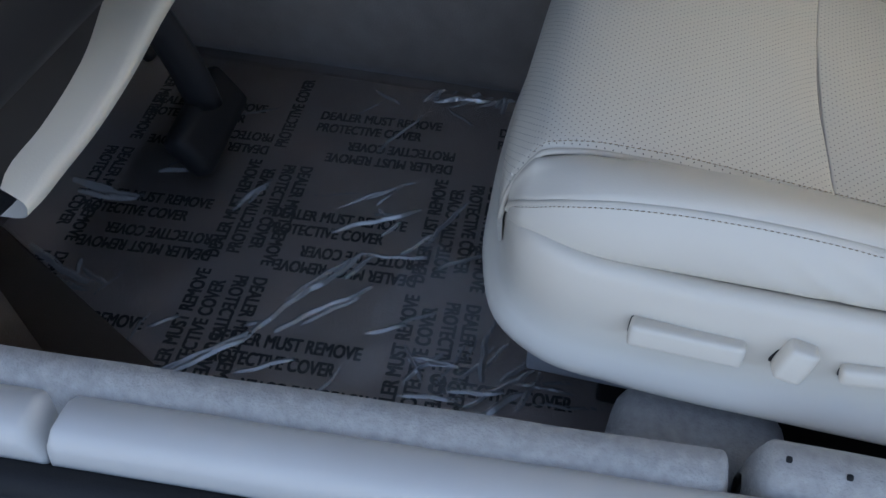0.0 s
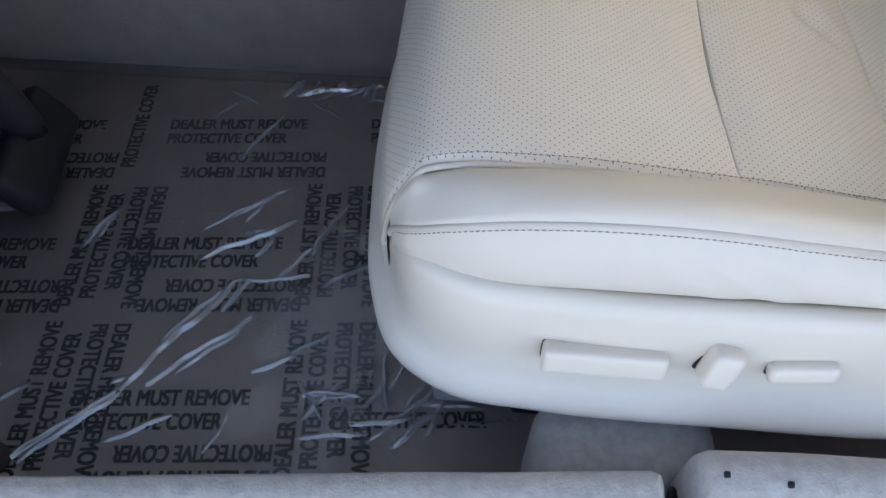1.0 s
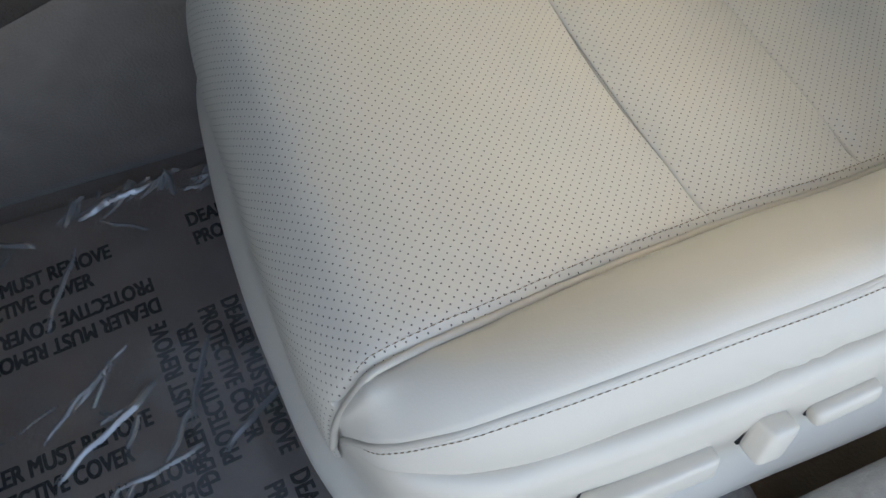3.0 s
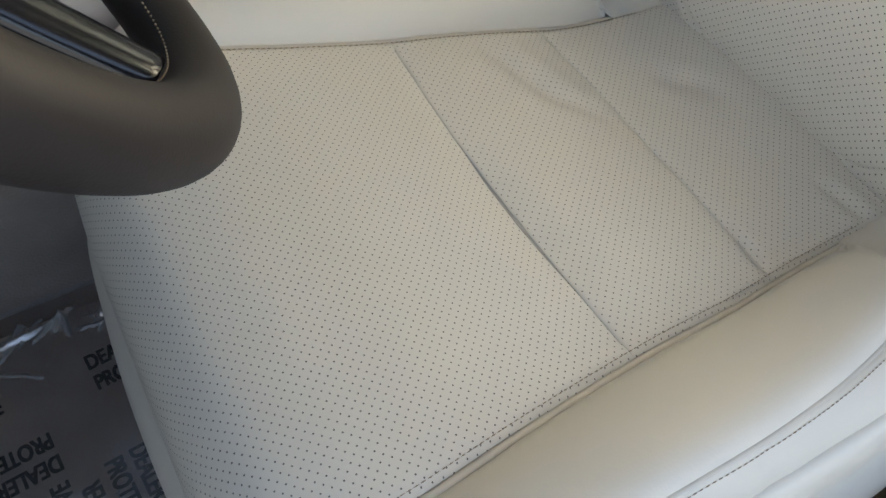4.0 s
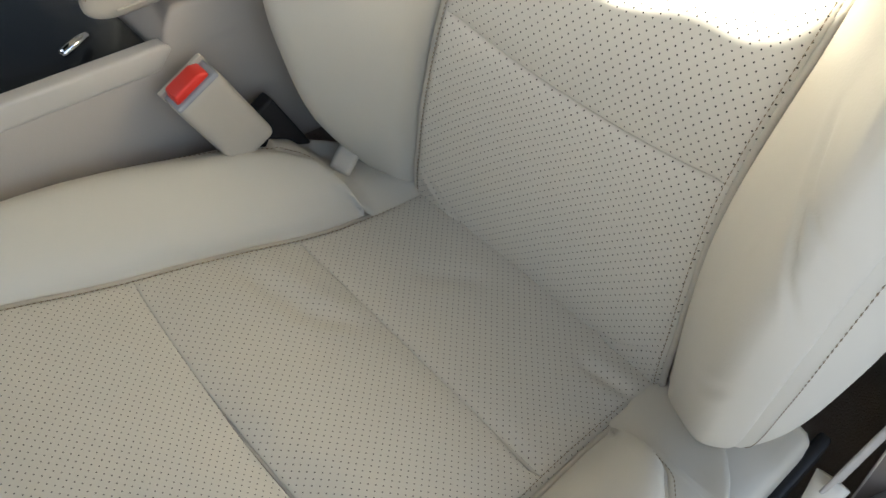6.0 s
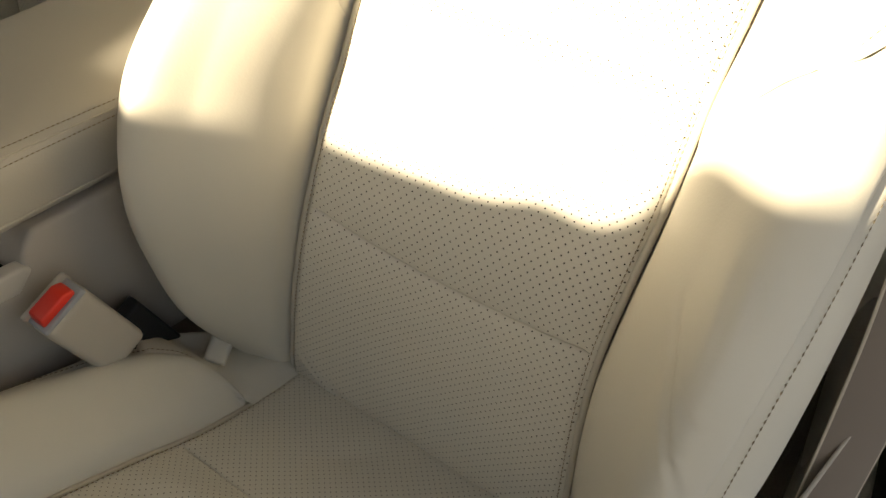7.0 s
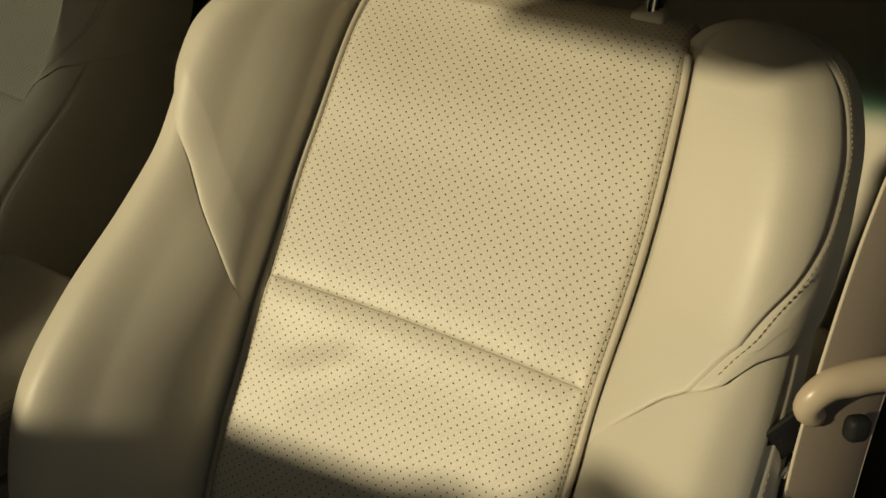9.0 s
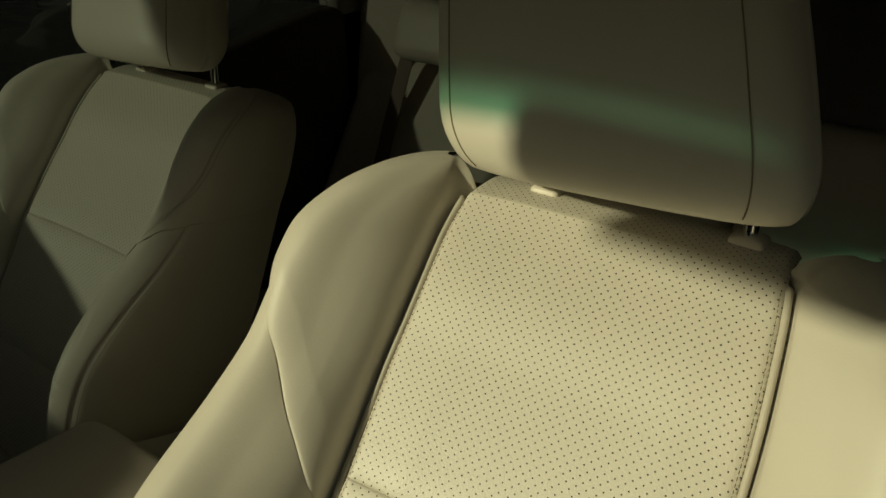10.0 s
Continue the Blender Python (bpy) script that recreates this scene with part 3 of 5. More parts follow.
def wing(s, lower):
    """Front and flank leathers of one backrest bolster, below or above its slanting seam."""
    sections = []
    for z in STATIONS:
        c = np.array(wing_section(z, s))
        far = np.r_[0, np.cumsum(np.linalg.norm(np.diff(c, axis=0), axis=1))]
        # arc along the section told as 0 groove, 1 crest, 2 flank, 3 rear
        sections.append((far, np.interp(far, (0, far[4], far[6], far[-1]), (0, 1, 2, 3)), c))
    # the seam between front and flank lies just outside the crest; on the upper leather it starts on the crest
    split = (LOWER_SPLIT if lower else UPPER_SPLIT)(STATIONS) if s < 0 else np.full(len(STATIONS), 1.9)
    rows = np.linspace(0, 1, 240)
    halves = []
    for half, count in ((0, 96), (1, 40)):
        table = np.empty((len(STATIONS), count, 3))
        arc = np.empty((len(STATIONS), count))
        for n, (far, q, c) in enumerate(sections):
            at = np.interp(split[n], q, far)
            span = np.linspace(0, at, count) if half == 0 else np.linspace(at, far[-1], count)
            arc[n] = np.interp(span, far, q)
            table[n] = np.stack([curve(far, c[:, k])(span) for k in range(3)], 1)
        columns = []
        for k in range(count):
            over = STATIONS - SLANT[s](arc[:, k])
            n = int(np.argmax(over > 0))
            meet = STATIONS[n] - over[n] * (STATIONS[n] - STATIONS[n - 1]) / (over[n] - over[n - 1])
            if lower:
                z = 0.469 + (meet + 0.003 - 0.469) * rows
            else:
                z = meet + (1.110 - meet) * np.sin(rows * math.pi / 2)
            columns.append(np.stack([np.interp(z, STATIONS, table[:, k, i]) for i in range(3)], 1))
        halves.append(np.stack(columns, 1))
    if not lower:
        # the shoulder closes as a dome
        both = np.concatenate(halves, 1)
        middle = both.mean(1, keepdims=True)
        t = np.clip((both[..., 2].mean(1) - 1.074) / 0.0365, 0, 0.998)
        close = np.sqrt(1 - t**2.8)[:, None, None] * np.array([1, 1, 0]) + np.array([0, 0, 1])
        halves = [middle + (h - middle) * close for h in halves]
    flip = -np.sign(normals(halves[0])[110, 62, 0])
    # the upper leather laps over the lower one, which dips under it
    if not lower:
        # drawn in by its seam, the upper leather swells just above it
        for k, h in enumerate(halves):
            far = np.cumsum(np.r_[np.zeros((1, h.shape[1])), np.linalg.norm(np.diff(h, axis=0), axis=-1)], 0)
            swell = (0.0085 if s > 0 else 0.003) * np.sqrt(np.clip(far / 0.042, 0, 1)) * np.exp(-far / 0.09)
            across = np.clip(np.arange(h.shape[1]) / 40, 0, 1) if k == 0 else np.ones(h.shape[1])
            halves[k] = h + normals(h) * flip * (swell * across[None])[..., None]
    edge, lap = ("v1", (0.0018, 0.004, 0.0024)) if lower else ("v0", (0.0012, 0.003, 0.0))
    front = sewn(halves[0], "u0 u1", 0.0026, 0.005, flip)
    inner = np.clip(np.linspace(-0.45, 2.2, front.shape[1]), 0, 1)[None, :, None]
    front = front + (sewn(front, edge, *lap[:2], flip, ends=0.002, valley=lap[2]) - front) * inner
    side = sewn(sewn(halves[1], "u0", 0.0026, 0.005, flip), edge, *lap[:2], flip, ends=0.002, valley=lap[2])
    # towards the shoulder the seams run out flat
    front, side = (h + (f - h) * np.clip((1.098 - h[..., 2:]) / 0.03, 0, 1) for h, f in ((halves[0], front), (halves[1], side)))
    taut = front
    for a, e, deep, wide in WING_FOLDS if s < 0 else ():
        front = crease(front, a, e, 1.05 * deep, 0.75 * wide, flip, 0)
    # the folds die out before the outer seam
    front = taut + (front - taut) * np.clip((front.shape[1] - 3 - np.arange(front.shape[1])) / 15, 0, 1)[None, :, None]
    far = np.cumsum(np.concatenate([np.zeros((len(side), 1)), np.linalg.norm(np.diff(side, axis=1), axis=-1)], 1), 1)
    row = np.array([[np.interp(0.0095, far[n], side[n, :, k]) for k in range(3)] for n in range(len(side))]) + np.array([(-0.0005, s * 0.0006, 0)])
    return sheet("wing_front", front), sheet("wing_side", side), front[:, -1], row


def back_shell():
    """The rear skin and top of the backrest."""
    rows = []
    for z in np.linspace(0.42, 1.078, 24):
        back = 0.40 + 0.27 * (z - 0.5)
        yo = float(WING_Y(max(z, 0.5))) - 0.012
        t = np.clip((z - 1.06) / 0.052, 0, 1)
        back -= 0.045 * t * t
        rows.append(strand([(back - 0.02, -yo - 0.004, z), (back + 0.015, -yo * 0.86, z), (back + 0.028, 0, z), (back + 0.015, yo * 0.86, z), (back - 0.02, yo + 0.004, z)], 40))
    lid = [strand([(0.515 + k * 0.04, -0.112, 1.092), (0.515 + k * 0.045, 0, 1.090), (0.515 + k * 0.04, 0.112, 1.092)], 40) for k in (1.0, 0.5, 0.0)]
    return sheet("shell", np.array(rows)), sheet("cap", np.array(lid))


def headrest_mesh():
    """A padded headrest: rounded front, seams, tapering to its underside."""
    rows = []
    levels = np.r_[np.linspace(0, 0.14, 12), np.linspace(0.16, 0.80, 16), np.linspace(0.83, 1, 12)]
    for t in levels:
        z = 1.118 + 0.225 * t
        round_off = math.sqrt(max(0.0, 1 - max(0.0, 1 - t / 0.22) ** 2)) * math.sqrt(max(0.0, 1 - max(0.0, 1 - (1 - t) / 0.20) ** 2))
        half = (0.146 + 0.004 * math.sin(t * math.pi) - 0.008 * t) * (0.80 + 0.20 * round_off)
        cx = 0.482 + 0.055 * (t - 0.3)
        deep = 0.064 * (0.42 + 0.58 * round_off)
        w = np.linspace(0, 2 * math.pi, 64, endpoint=False)
        cy = np.sign(np.sin(w)) * np.abs(np.sin(w)) ** 0.42
        cxx = np.sign(np.cos(w)) * np.abs(np.cos(w)) ** 0.7
        # bowed front, and the pillow sits slightly askew on its posts
        rows.append(np.stack([cx - deep * cxx + 0.012 * cy**2 * (cxx > 0), 0.017 + 0.36 * (z - 1.15) + half * cy, np.full(64, z) + 0.006 * (cy**2) * t - 0.045 * half * cy], 1))
    g = np.array(rows)
    me = sheet("headrest", g, close=True)
    bm = bmesh.new()
    bm.from_mesh(me)
    bm.verts.ensure_lookup_table()
    bm.faces.new([bm.verts[k] for k in range(64)])
    bm.faces.new([bm.verts[39 * 64 + k] for k in range(64)])
    bmesh.ops.recalc_face_normals(bm, faces=bm.faces)
    bm.to_mesh(me)
    bm.free()
    return smooth_shade(me), g


def build_seat(name, label):
    seat = thing(name, label, "car seat", "front seats")
    cushion = part("seat_cushion", cushion_panel(None, SEAM_X[0]), punched, seat, "perforated ivory leather front cushion panel")
    part("cushion_panel", cushion_panel(*SEAM_X), punched, seat)
    part("cushion_panel", cushion_panel(SEAM_X[1], 0.30), punched, seat)
    line = strand(TOP_LINE[2:], 200)
    u = np.linspace(-0.97, 0.97, 40)
    for at in SEAM_X:
        x = at - 0.009 * math.exp(-((at / 0.06) ** 2)) * (1 - u**2)
        under = np.stack([x, EDGE_Y(at) * u, np.interp(x, line[8:, 0], line[8:, 1]) - 0.0050], 1)
        part("seam", tube("seam", under, 0.0021, 6), piping_leather, cushion)
    for s in (-1, 1):
        top, seam = cushion_bolster_top(s)
        bolster = part("cushion_bolster", top, leather, seat, "smooth ivory leather side bolster")
        side, row = cushion_bolster_side(s)
        part("side_panel", side, leather, seat)
        part("stitching", stitches("stitching", row), thread, bolster)
        part("seam", tube("seam", seam[3:] - np.array([(0, s * 0.002, 0.0035)]), 0.0030, 6), piping_leather, bolster)
        edge = np.stack([line[:, 0] + 0.007 * np.clip((-0.20 - line[:, 0]) / 0.08, 0, 1), s * (EDGE_Y(line[:, 0]) + 0.001), line[:, 1] - 0.003 - 0.02 * np.clip((-0.235 - line[:, 0]) / 0.03, 0, 1) - 0.022 * np.clip((line[:, 0] - 0.245) / 0.035, 0, 1)], 1)
        edge = edge[(line[:, 0] < 0.285) & (line[:, 1] > 0.489)]
        part("piping", tube("piping", edge - np.array([(0, -s * 0.0016, 0.0012)]), 0.0026), piping_leather, seat)
        inside = edge[6:] + np.array([(0, -s * 0.0052, 0.0034)])
        part("stitching", stitches("stitching", inside), thread, cushion)
    shield = part("side_shield", shield_mesh(), plastic, seat, "ivory plastic valance with seat switches")
    # thin black plates stand in for the shade line round each switch
    for size, at in (((0.0895, 0.004, 0.0232), pose(-0.0960, -0.2745, 0.4704, -12, 1.5, 0)), ((0.0245, 0.004, 0.0352), pose(-0.0172, -0.2762, 0.4764, -12, 14, 0)), ((0.0490, 0.004, 0.0180), pose(0.0408, -0.2776, 0.4726, -12, -8, 0))):
        part("switch_shade_plate", block(size, 0.0018, 2, at), black_plastic, shield, "black plate standing in for the shade line round a switch")
    part("seat_switch", block((0.088, 0.016, 0.022), 0.005, 3, pose(-0.0965, -0.2835, 0.470, -12, 1.5, 0)), plastic, shield, "long slide switch")
    part("seat_switch", block((0.023, 0.020, 0.034), 0.006, 3, pose(-0.017, -0.2855, 0.476, -12, 14, 0)), plastic, shield, "upright recline switch")
    part("seat_switch", block((0.048, 0.014, 0.017), 0.006, 3, pose(0.041, -0.283, 0.472, -12, -8, 0)), plastic, shield, "lumbar switch")
    part("seat_back_panel", backrest_panel(0.475, 0.69), punched_back, seat, "perforated ivory leather lumbar panel")
    part("seat_back_panel", backrest_panel(0.69, 0.868), punched_back, seat)
    part("seat_back_panel", backrest_panel(0.868, 1.085, True), punched_back, seat)
    for s in (-1, 1):
        for lower in (True, False):
            front, side, seam, flank = wing(s, lower)
            bolster = part("back_bolster", front, leather, seat, "smooth ivory leather backrest bolster")
            part("side_panel", side, leather, seat)
            if s < 0:
                part("stitching", stitches("stitching", flank[slice(15, -30) if lower else slice(6, 207)]), thread, bolster)
        z = np.linspace(0.478, 1.080, 150)
        pipe = np.stack([FRONT_Z(np.minimum(z, 1.085)) + 0.0034, s * (BACK_Y(z) + 0.0014) + LEAN_Y(z), z], 1)
        part("piping", tube("piping", pipe, 0.0029, up=(1, 0, 0.1)), piping_leather, seat)
        row = pipe + np.array([(-0.0044, -s * 0.0052, 0)])
        part("stitching", stitches("stitching", row), thread, seat)
    shell, cap = back_shell()
    part("back_shell", shell, vinyl, seat, "ivory vinyl seat back")
    part("top_cap", cap, leather, seat)
    rest, g = headrest_mesh()
    head = part("headrest", rest, leather, seat, "ivory leather headrest on chrome posts")
    for s in (-1, 1):
        post = strand([(0.527, s * 0.085, 1.08), (0.522, s * 0.085, 1.11), (0.512, s * 0.085, 1.17)], 8)
        part("post", tube("post", post, 0.0058, 14, up=(0, 1, 0)), chrome, head, "chrome post")
        part("bushing", block((0.026, 0.028, 0.016), 0.006, 3, pose(0.526, s * 0.085, 1.095, 0, -12, 0)), plastic, seat)
        k = 6 if s > 0 else 58
        part("seam", tube("seam", g[2:-2, k] + np.array([(-0.0005, 0, 0)]), 0.0006, 5, up=(0, 1, 0)), thread, head)
    # recliner cover at the hinge, rails and pan under the cushion
    for s in (-1, 1):
        part("recliner_cover", prism([(0.15, 0.40), (0.30, 0.40), (0.345, 0.42), (0.360, 0.455), (0.345, 0.484), (0.30, 0.482), (0.25, 0.468), (0.20, 0.466), (0.16, 0.466)], s * 0.190, s * 0.256, 0.016), plastic, seat, "ivory plastic recliner cover")
        part("joint_panel", block((0.13, 0.066, 0.10), 0.032, 6, pose(0.302, s * 0.166, 0.436, 0, -6, 0)), leather, seat)
        part("joint_panel", block((0.11, 0.085, 0.07), 0.030, 6, pose(0.226, s * 0.190, 0.450, s * -8, 6, 0)), leather, seat)
        part("seat_rail", block((0.44, 0.04, 0.05), 0.006, 2, pose(0.07, s * 0.20, 0.275)), black_plastic, seat, "dark steel rail")
        for x in (-0.09, 0.22):
            part("seat_bracket", prism([(x - 0.05, 0.29), (x + 0.05, 0.29), (x + 0.03, 0.41), (x - 0.03, 0.41)], s * 0.19, s * 0.21, 0.003), black_plastic, seat)
    # solid black block in place of the shaded gap beside the recliner
    part("hinge_shade_block", block((0.10, 0.012, 0.05), 0.005, 3, pose(0.335, -0.258, 0.420, 0, -14, 0)), black_plastic, seat, "black block standing in for the shaded gap at the recliner")
    part("lower_frame", block((0.50, 0.008, 0.055), 0.003, 2, pose(0.03, -0.262, 0.385)), grey_plastic, seat, "grey steel side of the seat frame")
    part("seat_pan", block((0.48, 0.44, 0.05), 0.015, 3, pose(0.04, 0, 0.40)), black_plastic, seat, "dark seat pan")
    return seat


driver_seat = build_seat("driver_seat", "ivory perforated leather driver seat with power switches")
PASSENGER = pose(0.250, 0.850, -0.026) @ pose(0.28, 0, 0.45, 0, -1.9, -1.6) @ pose(-0.28, 0, -0.45)
passenger_seat = copy_thing(driver_seat, PASSENGER)
passenger_seat.name = "passenger_seat"
tagged(passenger_seat, "ivory leather front passenger seat, partly in shade")
part("fabric_tag", block((0.040, 0.0035, 0.024), 0.0015, 2, pose(0.318, -0.2610, 0.907, 0, -46, -52)), rubber, driver_seat, "black fabric tag sewn into the flank seam")

# ---- setting: ground, floor, sill, shell of the car ----
slab("ground", -2000, 2000, -2000, 2000, -0.28, -0.08, asphalt, "weathered concrete ground under the car", 0)
slab("floor", -1.15, 1.9, -0.37, 1.20, 0.14, 0.228, carpet, "grey-brown carpeted car floor", 0.0)
slab("tunnel", -1.15, 1.9, 0.276, 0.535, 0.226, 0.52, carpet, "grey-brown carpeted transmission tunnel", 0.03)

# sill: carpeted inner trim in two lengths, plastic scuff plate, seal and painted rocker
def sweep_x(section, x0, x1, n=40, wobble=0.0, slant=0.085):
    """A section in y and z swept along x, its ends rounded off."""
    pts = strand(section, 28)
    mid = pts.mean(0)
    rows = []
    for x in np.r_[x0 + 0.016 * np.linspace(0, 1, 7)[:-1], np.linspace(x0 + 0.016, x1 - 0.016, n - 12), x1 - 0.016 * np.linspace(1, 0, 7)[1:]]:
        e = min(x - x0, x1 - x)
        k = 1 - 0.45 * max(0.0, 1 - e / 0.016) ** 2.2
        w = wobble * math.sin(x * 31) * math.sin(x * 12.7 + 1)
        rows.append([(x, slant * x + mid[0] + (p[0] - mid[0]) * (1 if abs(p[0]) > 0.385 else k), mid[1] + (p[1] - mid[1]) * k + w) for p in pts])
    g = np.array(rows)
    bm = bmesh.new()
    bm.from_mesh(sheet("sweep", g))
    bm.verts.ensure_lookup_table()
    m = g.shape[1]
    bm.faces.new([bm.verts[k] for k in range(m)])
    bm.faces.new([bm.verts[(n - 1) * m + k] for k in range(m)])
    for f in bm.faces:
        f.smooth = True
    return bm


TRIM = [(-0.334, 0.20), (-0.333, 0.36), (-0.334, 0.414), (-0.338, 0.427), (-0.345, 0.432), (-0.358, 0.431), (-0.366, 0.424), (-0.367, 0.20)]
tagged(part("sill_trim", sweep_x(TRIM, -1.05, -0.042, 60, 0.0012), fuzz, None, "grey-beige felt trim along the door sill"), kind="structure")
tagged(part("sill_trim", sweep_x([(-0.314, 0.20), (-0.315, 0.37), (-0.321, 0.416), (-0.332, 0.437), (-0.347, 0.443), (-0.360, 0.437), (-0.367, 0.418), (-0.368, 0.20)], -0.032, 1.2, 60, 0.002, 0.02), fuzz, None, "grey-beige felt trim behind the sill joint"), kind="structure")
tagged(part("sill_trim", block((0.15, 0.085, 0.17), 0.036, 6, pose(-0.062, -0.288, 0.285, 8, 0, 0)), fuzz, None, "grey-beige felt hump beside the seat"), kind="structure")
PLATE = [(-0.368, 0.20), (-0.368, 0.412), (-0.372, 0.421), (-0.380, 0.4245), (-0.394, 0.425), (-0.406, 0.424), (-0.414, 0.418), (-0.417, 0.405), (-0.414, 0.34)]
tagged(part("scuff_plate", sweep_x(PLATE, -0.582, 1.2, 50), sill_plastic, None, "pale plastic door sill plate"), kind="structure")
tagged(part("scuff_plate", sweep_x(PLATE, -1.05, -0.5845, 30), sill_plastic, None, "front length of the pale plastic sill plate"), kind="structure")
for x, y in ((-0.012, -0.350), (0.030, -0.354)):
    tagged(part("trim_clip", block((0.0045, 0.0045, 0.004), 0.0015, 2, pose(x, y, 0.4425)), rubber, None, "small dark trim clip in the sill felt"), category="clip")
tagged(part("door_seal", tube("door_seal", [(x, -0.430 + 0.085 * x, 0.368) for x in np.linspace(-1.05, 1.2, 30)], 0.017, 12), rubber, None, "black rubber door seal"), kind="structure")
rocker = slab("rocker_panel", -1.2, 1.3, -0.57, -0.432, 0.05, 0.36, paint, "pale painted rocker panel", 0.025)
rocker.matrix_basis = pose(0, 0, 0, 0, 0, 4.85)
slab("kick_panel", -1.12, -0.70, -0.40, -0.33, 0.20, 0.62, dark_carpet_and_shade, "dark brown carpeted kick panel", 0.02)

heel = block((0.34, 0.16, 0.03), 0.012, 3, pose(-0.807, -0.286, 0.231, 0, 0, -26))
tagged(part("kick_carpet", heel, dark_carpet_and_shade, None, "dark brown carpet flap along the kick panel"), kind="structure")

# protective film on the floor carpet, creased and printed
slab("mat", -0.93, 0.34, -0.345, 0.262, 0.226, 0.2305, mat_carpet, "taupe footwell carpet under plastic film", 0.002)
film_mat = bpy.data.materials.new("clear_film")
film_mat.use_nodes = True
nt = film_mat.node_tree
nt.nodes.clear()
film_haze, film_body = nt.nodes.new("ShaderNodeBsdfDiffuse"), nt.nodes.new("ShaderNodeMixShader")
film_haze.inputs[0].default_value, film_body.inputs[0].default_value = (0.8, 0.8, 0.8, 1), 0.065
film_out = nt.nodes.new("ShaderNodeOutputMaterial")
film_mix = nt.nodes.new("ShaderNodeMixShader")
film_clear = nt.nodes.new("ShaderNodeBsdfTransparent")
film_clear.inputs[0].default_value = (0.96, 0.96, 0.97, 1)
film_gloss = nt.nodes.new("ShaderNodeBsdfGlossy")
film_gloss.inputs["Roughness"].default_value = 0.06
film_sheen = nt.nodes.new("ShaderNodeFresnel")
film_sheen.inputs["IOR"].default_value = 1.42
nt.links.new(film_sheen.outputs[0], film_mix.inputs[0])
nt.links.new(film_clear.outputs[0], film_body.inputs[1])
nt.links.new(film_haze.outputs[0], film_body.inputs[2])
nt.links.new(film_body.outputs[0], film_mix.inputs[1])
nt.links.new(film_gloss.outputs[0], film_mix.inputs[2])
nt.links.new(film_mix.outputs[0], film_out.inputs[0])

# folds get extra white haze and a high IOR in place of sky glints
fold_glint_mat = film_mat.copy()
fold_glint_mat.name = "folded_film_glint"
fold_glint_mat.node_tree.nodes["Fresnel"].inputs["IOR"].default_value = 3.4
fold_glint_mat.node_tree.nodes["Mix Shader"].inputs[0].default_value = 0.40
fold_glint_mat.node_tree.nodes["Glossy BSDF"].inputs["Roughness"].default_value = 0.16


